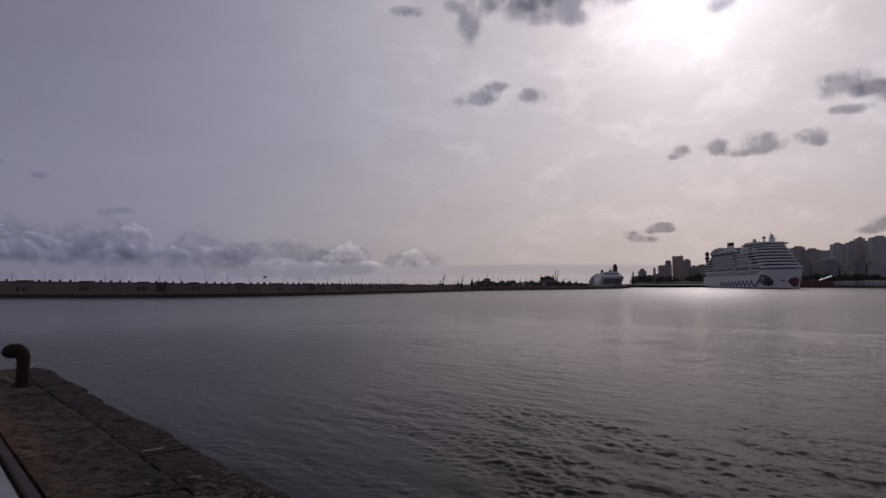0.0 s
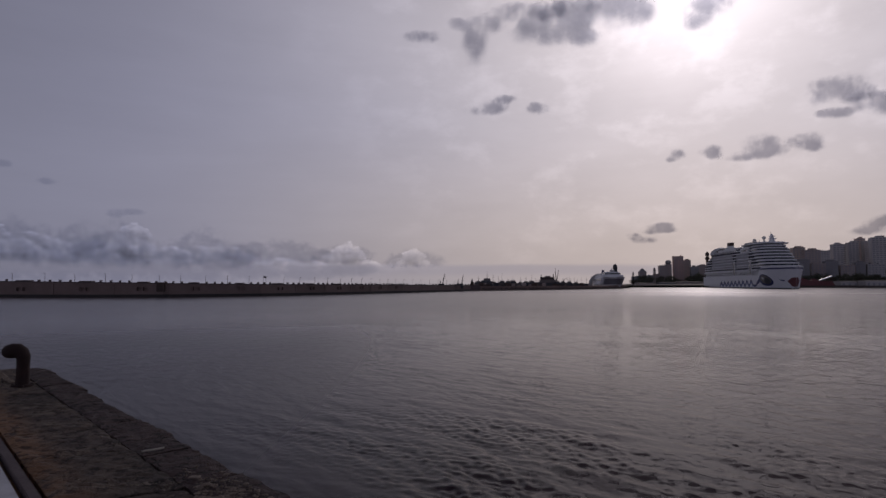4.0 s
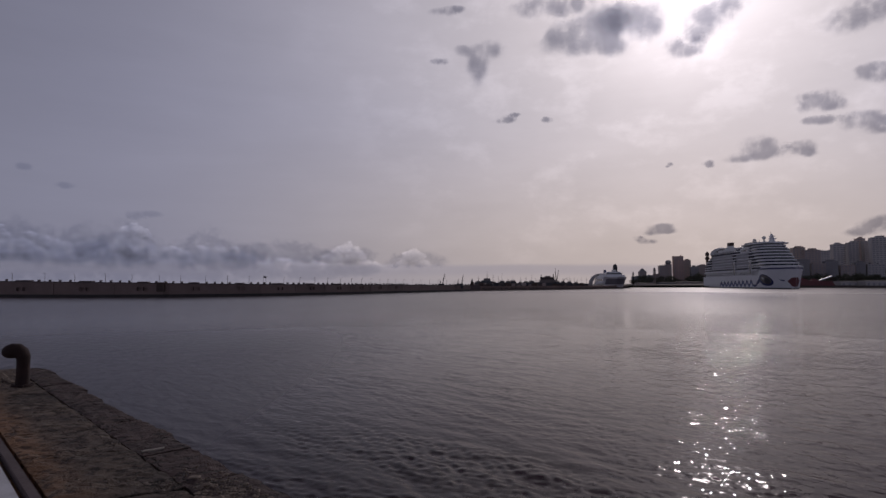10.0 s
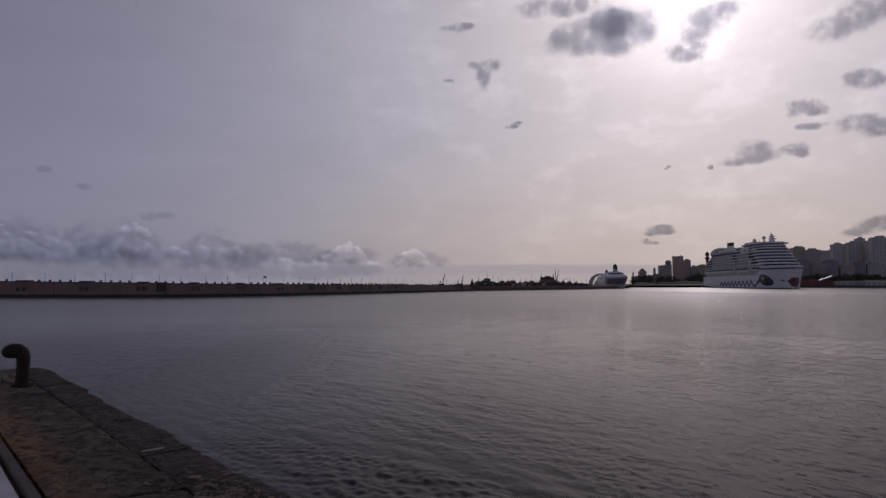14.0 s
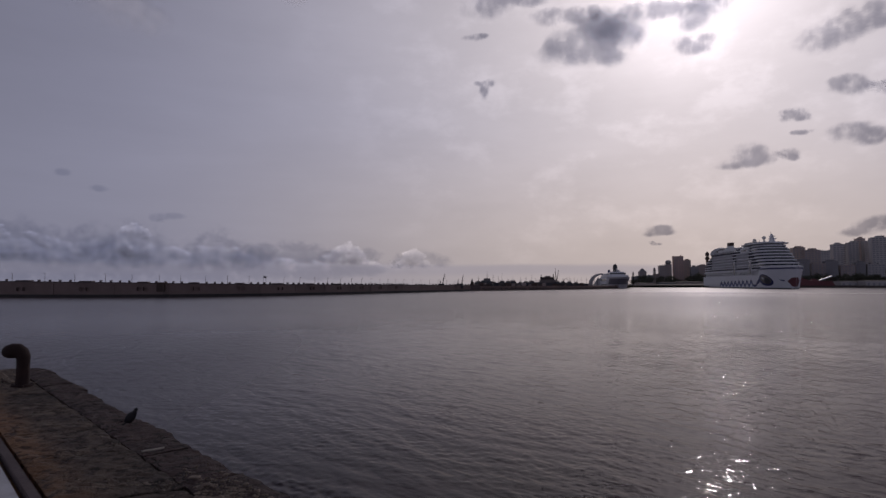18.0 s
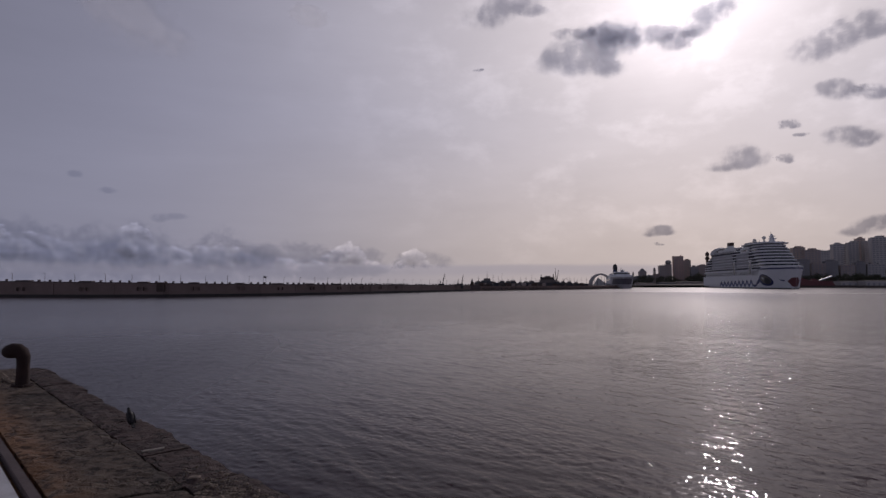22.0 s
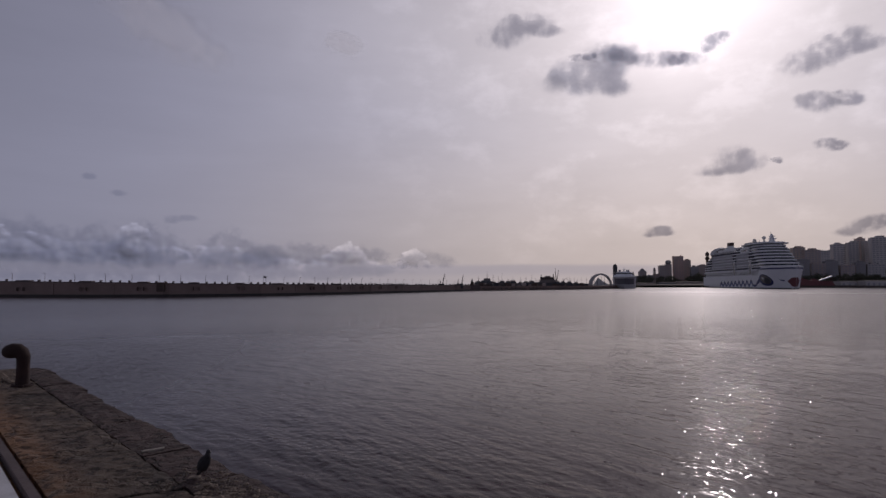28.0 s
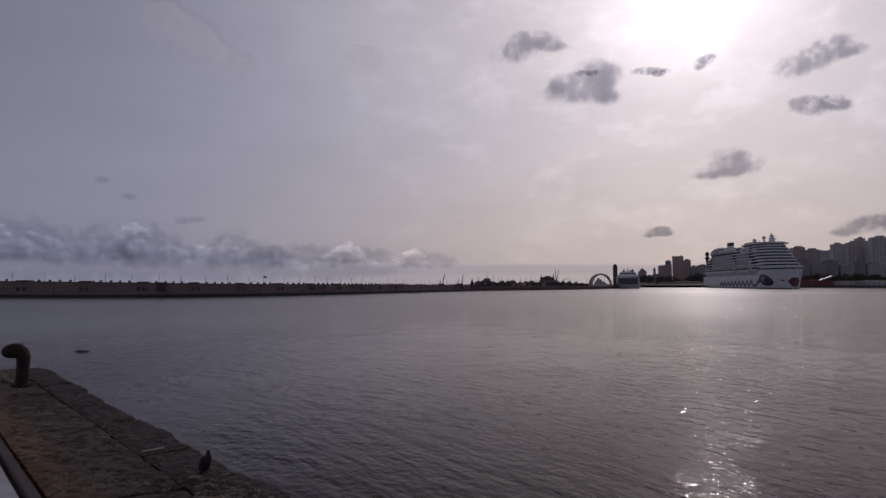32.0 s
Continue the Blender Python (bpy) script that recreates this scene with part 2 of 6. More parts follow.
def cloud_material(name, lo, hi, tint, ragged=0.5, scatter=0.0, through=0.5, col=(0.96, 0.96, 0.97), grain=0.024):
    """Vapour: the mesh swells with the cloud's thickness. It holds back part of the light behind it, and scatters the light that falls on it."""
    m = bpy.data.materials.new(name)
    m.use_nodes = True
    t = m.node_tree
    n = Net(t)
    t.nodes.remove(t.nodes["Principled BSDF"])
    pos = n.node("ShaderNodeTexCoord").outputs["Object"]
    info = n.node("ShaderNodeObjectInfo").outputs["Random"]
    swell = n.math("ABSOLUTE", n.node("ShaderNodeSeparateXYZ", Vector=pos).outputs[1])
    f = n.noise(n.vec("MULTIPLY", pos, (1, 3, 1.25)), grain, 5.0, 0.55, n.math("MULTIPLY", info, 40.0))
    v = n.math("MULTIPLY", swell, n.math("ADD", n.math("MULTIPLY", n.math("SUBTRACT", f, 0.5), ragged * 2), 1.0))
    a = n.ramp(v, lo, hi)
    clear_sky = n.node("ShaderNodeBsdfTransparent", Color=n.mix(a, rgb(1, 1, 1), rgb(*tint)))
    out_node = t.nodes["Material Output"]
    if not scatter:
        n.put(out_node.inputs[0], clear_sky.outputs[0])
        return m
    dif = n.node("ShaderNodeBsdfDiffuse", Color=rgb(*col))
    tra = n.node("ShaderNodeBsdfTranslucent", Color=rgb(*col))
    body, both = t.nodes.new("ShaderNodeMixShader"), t.nodes.new("ShaderNodeMixShader")
    for mixer, k, x, y in ((body, through, dif, tra), (both, n.math("MULTIPLY", a, scatter), clear_sky, body)):
        for socket, value in zip(mixer.inputs, (k, x.outputs[0], y.outputs[0])):
            n.put(socket, value)
    n.put(out_node.inputs[0], both.outputs[0])
    return m


M = {
    "quay": quay_material(),
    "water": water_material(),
    "steel": surface("grey_painted_steel", (0.13, 0.095, 0.095), (0.075, 0.055, 0.055), 2.0, 0.75, 0.2),
    "white_line": surface("worn_white_paint", (0.7, 0.7, 0.74), (0.45, 0.45, 0.46), 3.0, 0.6, 0.2),
    "iron": surface("rusty_cast_iron", (0.045, 0.020, 0.017), (0.014, 0.008, 0.008), 5.0, 0.75, 0.8, 0.2),
    "pebble": surface("pale_rubble", (0.52, 0.42, 0.33), (0.16, 0.12, 0.10), 8.0, 0.9, 0.4, island=0.6),
    "mark": surface("pale_timber", (0.50, 0.44, 0.38), (0.28, 0.24, 0.2), 8.0, 0.8, 0.3),
    "bw_wall": surface("breakwater_stone", (0.30, 0.218, 0.198), (0.18, 0.135, 0.122), 0.18, 0.9, 0.6, fine=9.0, island=0.25),
    "bw_tide": surface("weedy_tide_stone", (0.05, 0.042, 0.04), (0.02, 0.02, 0.02), 0.4, 0.7, 0.6),
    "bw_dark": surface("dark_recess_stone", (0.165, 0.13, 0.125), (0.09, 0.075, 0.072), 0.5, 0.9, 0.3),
    "concrete": surface("old_concrete", (0.14, 0.12, 0.11), (0.075, 0.066, 0.06), 0.12, 0.9, 0.5, island=0.3),
    "mole": surface("brown_mole_stone", (0.30, 0.215, 0.185), (0.17, 0.125, 0.11), 0.15, 0.9, 0.6, fine=9.0),
    "rock": surface("dark_armour_rock", (0.17, 0.13, 0.115), (0.07, 0.055, 0.05), 0.3, 0.9, 0.6, fine=6.0),
    "white": surface("white_ship_paint", (0.88, 0.88, 0.90), (0.72, 0.72, 0.75), 0.06, 0.45, 0.05, amount=0.4),
    "cream": surface("cream_ship_paint", (0.74, 0.74, 0.74), (0.56, 0.56, 0.57), 0.06, 0.5, 0.05, amount=0.4),
    "glass": surface("dark_ship_glass", (0.03, 0.035, 0.045), (0.015, 0.018, 0.02), 0.3, 0.18, 0.0, spec=0.6),
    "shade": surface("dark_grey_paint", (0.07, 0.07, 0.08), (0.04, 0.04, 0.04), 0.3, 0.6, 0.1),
    # the shade inside the balconies, put into a near-black wall colour
    "gap": surface("shaded_balcony", (0.065, 0.065, 0.08), (0.038, 0.038, 0.048), 0.4, 0.85, 0.1, spec=0.1),
    # pale grey with distance haze put into it, for windows far off
    "pane": surface("hazy_window_glass", (0.30, 0.30, 0.34), (0.22, 0.22, 0.25), 0.3, 0.4, 0.0),
    "iris": surface("grey_brown_paint", (0.20, 0.17, 0.16), (0.12, 0.10, 0.10), 0.3, 0.5, 0.05),
    "navy": surface("navy_paint", (0.035, 0.042, 0.15), (0.025, 0.03, 0.10), 0.2, 0.5, 0.05),
    "blue": surface("blue_paint", (0.22, 0.27, 0.47), (0.17, 0.21, 0.38), 0.2, 0.5, 0.05),
    "red": surface("red_paint", (0.21, 0.066, 0.070), (0.13, 0.042, 0.045), 0.3, 0.6, 0.1),
    "brown": surface("brown_paint", (0.09, 0.055, 0.04), (0.05, 0.03, 0.03), 0.3, 0.6, 0.1),
    "asphalt": surface("harbour_asphalt", (0.07, 0.07, 0.07), (0.045, 0.045, 0.045), 0.1, 0.9, 0.3),
    "land": surface("dry_scrub_land", (0.10, 0.085, 0.06), (0.05, 0.055, 0.03), 0.03, 0.95, 0.6),
    # foliage lightened and greyed, for the haze of distance
    "leaf": surface("dark_foliage", (0.12, 0.125, 0.085), (0.075, 0.08, 0.055), 0.6, 0.8, 0.3, island=0.5),
    "bark": surface("bark", (0.10, 0.075, 0.055), (0.05, 0.04, 0.03), 2.0, 0.9, 0.5),
    "plume": surface("black_plumage", (0.022, 0.020, 0.024), (0.012, 0.012, 0.016), 30.0, 0.55, 0.3, fine=4.0),
    "beak": surface("dark_horn", (0.05, 0.045, 0.04), (0.03, 0.03, 0.03), 40.0, 0.5, 0.1),
    "leg": surface("reddish_skin", (0.09, 0.04, 0.035), (0.06, 0.03, 0.03), 60.0, 0.6, 0.2),
    "cl_dark": cloud_material("grey_cloud", 0.04, 1.5, (0.645, 0.655, 0.695), 0.65),
    "cl_deep": cloud_material("deep_grey_cloud", 0.04, 1.5, (0.60, 0.615, 0.66), 0.65),
    "cl_thick": cloud_material("thick_grey_cloud", 0.02, 0.30, (0.05, 0.05, 0.06), 0.2, 0.9, 0.7),
    "cl_pale": cloud_material("pale_wispy_cloud", 0.05, 1.1, (1.0, 1.0, 1.0), 0.45, 0.14, 1.0),
    "cl_bank": cloud_material("cumulus_bank", 0.04, 0.9, (0.845, 0.855, 0.88), 1.0, grain=0.05),
    "cl_haze": cloud_material("soft_cloud_base", 0.02, 1.0, (0.89, 0.90, 0.92), 0.7),
}
# facade colours lightened, with distance haze put into them
WALLS = [surface("facade_" + k, c, tuple(v * 0.7 for v in c), 0.08, 0.85, 0.15, island=0.15) for k, c in (
    ("ochre", (0.62, 0.50, 0.44)), ("brick", (0.60, 0.42, 0.37)), ("grey", (0.56, 0.53, 0.53)),
    ("pale", (0.68, 0.65, 0.64)), ("brown", (0.46, 0.38, 0.36)), ("dark", (0.30, 0.29, 0.30)))]

# ---- helpers for building ----


def mesh_of(name, verts, faces, mat, smooth=False):
    me = bpy.data.meshes.new(name)
    me.from_pydata([tuple(v) for v in verts], [], [tuple(f) for f in faces])
    me.materials.append(mat)
    if smooth:
        me.polygons.foreach_set("use_smooth", [True] * len(me.polygons))
    me.update()
    return me


def part(name, bm, mat, parent=None, label="", smooth=False):
    """Links a bmesh as one mesh object, under a thing or a part."""
    bmesh.ops.recalc_face_normals(bm, faces=bm.faces[:])
    me = bpy.data.meshes.new(name)
    bm.to_mesh(me)
    bm.free()
    me.materials.append(mat)
    if smooth:
        me.polygons.foreach_set("use_smooth", [True] * len(me.polygons))
    ob = new(name, me)
    ob.parent = parent
    return tagged(ob, label)


def shared(name, me, parent, m, label=""):
    ob = new(name, me)
    ob.parent = parent
    ob.matrix_basis = m
    return tagged(ob, label)


def box(bm, x0, x1, y0, y1, z0, z1):
    v = [bm.verts.new(p) for p in ((x0, y0, z0), (x1, y0, z0), (x1, y1, z0), (x0, y1, z0), (x0, y0, z1), (x1, y0, z1), (x1, y1, z1), (x0, y1, z1))]
    for f in ((0, 3, 2, 1), (4, 5, 6, 7), (0, 1, 5, 4), (1, 2, 6, 5), (2, 3, 7, 6), (3, 0, 4, 7)):
        bm.faces.new([v[i] for i in f])
    return v


def prism(bm, pts, z0, z1, top=None):
    lo = [bm.verts.new((x, y, z0)) for x, y in pts]
    hi = [bm.verts.new((x, y, z1)) for x, y in (top or pts)]
    k = len(pts)
    bm.faces.new(lo[::-1])
    bm.faces.new(hi)
    for i in range(k):
        bm.faces.new((lo[i], lo[(i + 1) % k], hi[(i + 1) % k], hi[i]))


def tube(bm, path, radii, n=10, caps=True):
    """A round bar along a path of points."""
    rings = []
    path = [Vector(p) for p in path]
    for i, p in enumerate(path):
        d = (path[min(i + 1, len(path) - 1)] - path[max(i - 1, 0)]).normalized()
        a = d.orthogonal().normalized() if i == 0 else (rings[-1][1] - d * rings[-1][1].dot(d)).normalized()
        b = d.cross(a)
        r = radii[i] if isinstance(radii, (list, tuple)) else radii
        rings.append(([bm.verts.new(p + (a * math.cos(6.28318 * k / n) + b * math.sin(6.28318 * k / n)) * r) for k in range(n)], a))
    for (r0, _), (r1, _) in zip(rings, rings[1:]):
        for k in range(n):
            bm.faces.new((r0[k], r0[(k + 1) % n], r1[(k + 1) % n], r1[k]))
    if caps:
        bm.faces.new(rings[0][0][::-1])
        bm.faces.new(rings[-1][0])


def blob(bm, c, r, u=14, v=9, rough=0.0, m=None):
    """A rounded lump with radii r."""
    made = bmesh.ops.create_uvsphere(bm, u_segments=u, v_segments=v, radius=1.0)["verts"]
    for q in made:
        k = 1 + rough * noise.noise(q.co * 1.9 + Vector(c))
        p = Vector((q.co.x * r[0] * k, q.co.y * r[1] * k, q.co.z * r[2] * k))
        q.co = (m @ p if m else p) + Vector(c)


def thing(name, label, category, at=(0, 0, 0), rz=0.0, group="", kind=""):
    ob = new(name)
    ob.matrix_basis = pose(at[0], at[1], at[2], 0, 0, rz)
    return tagged(ob, label, category, group, kind)


# ---- sea ----


def sea():
    """One sheet to the horizon, fine and waved near the quay, flat far off."""
    rng = np.random.default_rng(4)
    rad = [1.5]
    while rad[-1] < 150:
        rad.append(rad[-1] + max(0.048 if rad[-1] > 9 else 0.25, (0.0029 if rad[-1] < 80 else 0.006) * rad[-1]))
    while rad[-1] < 4700:
        rad.append(min(rad[-1] * 1.12, 4700))
    rad = np.array(rad)
    fine = np.linspace(-44, 46, 960)
    rest = np.linspace(46, 316, 45)[1:-1]
    th = np.radians(np.concatenate([fine, rest]))
    R, T = np.meshgrid(rad, th, indexing="ij")
    X, Y = R * np.sin(T), R * np.cos(T)
    Z = np.zeros_like(X)
    gust = 0.62 + 0.55 * np.sin(X * 0.11 + 0.9 * np.sin(Y * 0.07 + 1.0)) * np.sin(Y * 0.075 + 0.4 + 0.8 * np.sin(X * 0.09))
    gust = gust * np.clip(0.85 + 0.012 * X, 0.7, 1.1)  # calmer in the lee of the quay
    gust2 = 0.75 + 0.35 * np.sin(X * 0.31 + Y * 0.17 + 1.1 * np.sin(Y * 0.21)) * np.sin(Y * 0.23 - X * 0.12 + 0.7)
    # short ripples come in drawn-out patches, with smooth water between
    ax, ay = X * math.cos(radians(38)) + Y * math.sin(radians(38)), -X * math.sin(radians(38)) + Y * math.cos(radians(38))
    ruffled = np.sin(ax * 1.15 + 1.3 * np.sin(ay * 0.33) + 0.5) + 0.8 * np.sin(ax * 0.47 - ay * 0.28 + 1.1 * np.sin(ay * 0.19 + 2.0)) + 0.6 * np.sin(ax * 2.3 + ay * 0.5 + np.sin(ay * 0.7))
    ruffled = np.clip(0.72 + 0.36 * ruffled, 0.22, 1.5)
    for k in range(54):
        lam = 0.30 * (4.2 / 0.30) ** (k / 53.0)
        a = radians(38 + rng.normal(0, 52 if lam < 0.62 else 30 if lam < 0.9 else 16))
        slope = 0.075 if lam < 0.6 else 0.032 if lam < 2.6 else 0.012
        amp = slope * lam / 6.28318 * rng.uniform(0.5, 1.4)
        step = np.maximum(0.048, np.where(R < 80, 0.0029, 0.006) * R)
        fade = np.clip((lam / step - 2.2) / 2.5, 0, 1)
        q = 6.28318 / lam * (X * np.cos(a) + Y * np.sin(a)) + rng.uniform(0, 6.28)
        q = q + 1.1 * np.sin(q * 0.23 + 1.7) + 0.8 * np.sin(6.28318 / (lam * 7) * (X * np.sin(a) - Y * np.cos(a)) + k)
        Z += amp * fade * gust * gust2 * (ruffled if lam < 0.8 else 1.0) * np.sin(q) / (1 + (R / 60.0) ** 2 * (lam > 1.2))
    nr, nt = X.shape
    co = np.stack([X, Y, Z], -1).reshape(-1, 3)
    co = np.vstack([co, [[0, 0, 0]]])
    i = np.arange(nr - 1)[:, None] * nt
    j = np.arange(nt)[None, :]
    j2 = (j + 1) % nt
    quads = np.stack([i + j, i + nt + j, i + nt + j2, i + j2], -1).reshape(-1, 4)
    me = bpy.data.meshes.new("sea")
    nq = len(quads)
    me.vertices.add(len(co))
    me.vertices.foreach_set("co", co.ravel())
    me.loops.add(nq * 4)
    me.loops.foreach_set("vertex_index", quads[:, ::-1].ravel())
    me.polygons.add(nq)
    me.polygons.foreach_set("loop_start", np.arange(0, nq * 4, 4))
    me.update(calc_edges=True)
    me.polygons.foreach_set("use_smooth", [True] * nq)
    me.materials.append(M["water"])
    ob = new("water", me)
    return tagged(ob, "dark grey rippled harbour water with sun glitter", "water", kind="structure")


WATER = sea()
floor_bm = bmesh.new()
box(floor_bm, -4800, 4800, -4800, 4800, -9, -8)
tagged(part("ground", floor_bm, M["land"]), "dark seabed under the harbour", "ground", kind="structure")

# ---- the quay in the foreground ----
QUAY = thing("quay", "worn stone quay with rust stains and chipped coping", "quay", (0, 0, QZ), -46.5, kind="structure")
QROT = Matrix.Translation((0, 0, QZ)) @ Matrix.Rotation(radians(-46.5), 4, "Z")
rnd = random.Random(11)


def quay_body():
    bm = bmesh.new()
    prism(bm, [(14, 2.37), (-14.0, 2.37), (-14.5, 2.27), (-15.0, 1.97), (-15.6, 1.60), (-17.3, -0.1), (-28, -11), (14, -11)][::-1], -6.0, -0.06)
    part("quay_wall", bm, M["quay"], QUAY)
    bm = bmesh.new()
    prism(bm, [(14, 0.36), (-16.9, 0.36), (-28, -11), (14, -11)][::-1], -0.056, 0.0)
    part("apron", bm, M["asphalt"], QUAY, "dark asphalt apron")


def slab(name, x0, x1, y0, y1, chip, lift, cut=lambda x, y: (x, y)):
    """A stone with chipped edges and a slightly domed, worn top."""
    bm = bmesh.new()
    nx, ny = max(3, round((x1 - x0) / 0.085)), max(3, round((y1 - y0) / 0.085))
    seed = Vector((rnd.uniform(0, 90), rnd.uniform(0, 90), 0))
    grid = []
    for i in range(nx + 1):
        row = []
        for j in range(ny + 1):
            x, y = x0 + (x1 - x0) * i / nx, y0 + (y1 - y0) * j / ny
            e = min(i, nx - i, j, ny - j)
            k = noise.noise(Vector((x * 3.1, y * 3.1, 0)) + seed)
            k2 = noise.noise(Vector((x * 7.0, y * 7.0, 4)) + seed)
            k3 = noise.noise(Vector((x * 15.0, y * 15.0, 7)) + seed)
            if e == 0:
                x += chip * k + chip * 0.7 * k2
                y += chip * (0.35 if j == 0 else 1.0) * noise.noise(Vector((x * 4, y * 4, 9)) + seed)
            x, y = cut(x, y)
            row.append(bm.verts.new((x, y, lift + 0.014 * k + 0.014 * k2 + 0.016 * k3 - (0.014 if e == 0 else 0))))
        grid.append(row)
    for i in range(nx):
        for j in range(ny):
            bm.faces.new((grid[i][j], grid[i + 1][j], grid[i + 1][j + 1], grid[i][j + 1]))
    rim = [grid[i][0] for i in range(nx)] + [grid[nx][j] for j in range(ny)] + [grid[i][ny] for i in range(nx, 0, -1)] + [grid[0][j] for j in range(ny, 0, -1)]
    low = [bm.verts.new((v.co.x, v.co.y, -0.30)) for v in rim]
    for i in range(len(rim)):
        k = (i + 1) % len(rim)
        bm.faces.new((rim[i], low[i], low[k], rim[k]))
    return part(name, bm, M["quay"], QUAY)


def coping():
    xs = (7.0, 5.7, 4.6, 3.4, 2.3, 1.0, -0.2, -1.4, -2.5, -3.4, -4.4, -5.46, -6.66, -7.33, -8.5, -9.5, -10.4, -11.5, -12.4, -13.3, -14.1)
    for a, b in zip(xs, xs[1:]):
        slab("coping_stone", b + 0.006, a - 0.006, 1.965, (2.46 if b < -9.4 else 2.46 if b < -7.4 else 2.45 if b < -5.5 else 2.52) + rnd.uniform(-0.03, 0.03), 0.06, rnd.uniform(-0.012, 0.008))

    def corner(x, y):
        lim = 2.48 if x > -14.6 else 2.48 - (-14.6 - x) * 0.36 - max(0, -15.1 - x) * 0.5
        return x, min(y, lim)
    slab("coping_stone", -15.4, -14.12, 1.3, 2.50, 0.04, -0.01, corner)
    slab("coping_stone", -17.0, -15.42, -0.2, 1.7, 0.05, -0.01, lambda x, y: (x, min(y, 1.62 - (-15.5 - x) * 1.0)))


def paving():
    """Broad worn slabs, laid slightly askew to the edge."""
    x = 7.0
    for b in (5.4, 3.2, 1.1, -0.9, -3.0, -5.36, -7.0, -8.3, -9.9, -11.6, -13.2, -15.1):
        slab("paving_slab", b + 0.01, x - 0.01, 1.015, 1.945, 0.03, rnd.uniform(-0.012, 0.008), lambda px, py: (px + 0.36 * (py - 1.94), py))
        x = b


def rail():
    bm = bmesh.new()
    box(bm, -16.3, 14, 0.880, 0.968, -0.05, 0.026)
    bmesh.ops.bevel(bm, geom=bm.edges[:], offset=0.008, segments=2, affect="EDGES")
    part("rail", bm, M["steel"], QUAY, "grey steel crane rail sunk in the quay")
    bm = bmesh.new()
    box(bm, -16.4, 14, 0.40, 0.832, -0.05, 0.012)
    part("white_strip", bm, M["white_line"], QUAY, "worn white painted strip beside the rail")


def rubble():
    """Loose pale stones where the coping has crumbled."""
    verts, faces = [], []
    for k in range(860):
        if k >= 700:
            x, y = rnd.gauss(-14.1, 0.45), rnd.gauss(1.62, 0.22)
        elif k < 330 or k > 560:
            x, y = rnd.gauss(-4.78, 0.42), rnd.gauss(2.14, 0.13)
        elif k < 410:
            x, y = rnd.gauss(-13.2, 0.5), rnd.gauss(1.5, 0.35)
        elif k < 490:
            f = rnd.random()
            x, y = -6.01 + 0.50 * f + rnd.gauss(0, 0.025), 1.16 + 0.79 * f + rnd.gauss(0, 0.02)
        else:
            x, y = rnd.uniform(-9, -3.5), rnd.uniform(0.95, 2.2)
        y = min(y, 2.36)
        s = rnd.uniform(0.007, 0.026) if k < 410 else rnd.uniform(0.004, 0.014)
        if k >= 700:
            s = rnd.uniform(0.012, 0.05)
            y = min(y, 1.62 - max(0, -14.6 - x))
        elif rnd.random() < 0.12:
            s *= 1.9
        c = Vector((x, y, 0.010 + s * 0.15))
        o = len(verts)
        for d in ((1, 0.3, 0), (-1, -0.2, 0), (0.2, 1, 0), (-0.3, -1, 0), (0.2, 0.1, 0.45), (0, 0, -0.6)):
            verts.append(c + Vector(d) * s * rnd.uniform(0.5, 1.6))
        for f in ((0, 2, 4), (2, 1, 4), (1, 3, 4), (3, 0, 4), (2, 0, 5), (1, 2, 5), (3, 1, 5), (0, 3, 5)):
            faces.append([o + i for i in f])
    ob = new("rubble", mesh_of("rubble", verts, faces, M["pebble"]))
    ob.matrix_basis = QROT
    tagged(ob, "pale crumbled stone chips on the quay edge", "rubble", kind="stuff")
    bm = bmesh.new()
    box(bm, -6.785, -6.757, 1.99, 2.22, 0.0, 0.018)
    bmesh.ops.bevel(bm, geom=bm.edges[:], offset=0.004, segments=1, affect="EDGES")
    ob = part("batten", bm, M["mark"])
    ob.matrix_basis = QROT
    tagged(ob, "pale weathered strip of wood lying on the coping", "wood")


def bollard():
    t = thing("bollard", "rusty dark cast-iron mooring bollard with a leaning lobed head", "bollard", QROT @ Vector((-12.61, 1.72, 0)), 0)
    bm = bmesh.new()
    path = [(0, 0, -0.02), (0, 0, 0.03), (0, 0, 0.07), (0, 0, 0.13), (0, 0, 0.3), (0, 0, 0.42), (0.0, 0.0, 0.50), (-0.03, -0.01, 0.57), (-0.09, -0.02, 0.612), (-0.17, -0.035, 0.615), (-0.23, -0.045, 0.60), (-0.275, -0.052, 0.58), (-0.305, -0.058, 0.565), (-0.32, -0.06, 0.558)]
    tube(bm, path, [0.118, 0.114, 0.108, 0.104, 0.101, 0.101, 0.108, 0.120, 0.131, 0.132, 0.121, 0.100, 0.07, 0.028], 24)
    part("post", bm, M["iron"], t, smooth=True)
    bm = bmesh.new()
    tube(bm, [(0, 0, 0.0), (0, 0, 0.03)], [0.175, 0.165], 24)
    plate = part("base_plate", bm, M["iron"], t)
    for k in range(6):
        bm = bmesh.new()
        a = k * 1.0472 + 0.3
        tube(bm, [(0.15 * math.cos(a), 0.15 * math.sin(a), 0.02), (0.15 * math.cos(a), 0.15 * math.sin(a), 0.038)], 0.018, 6)
        part("bolt", bm, M["iron"], plate)


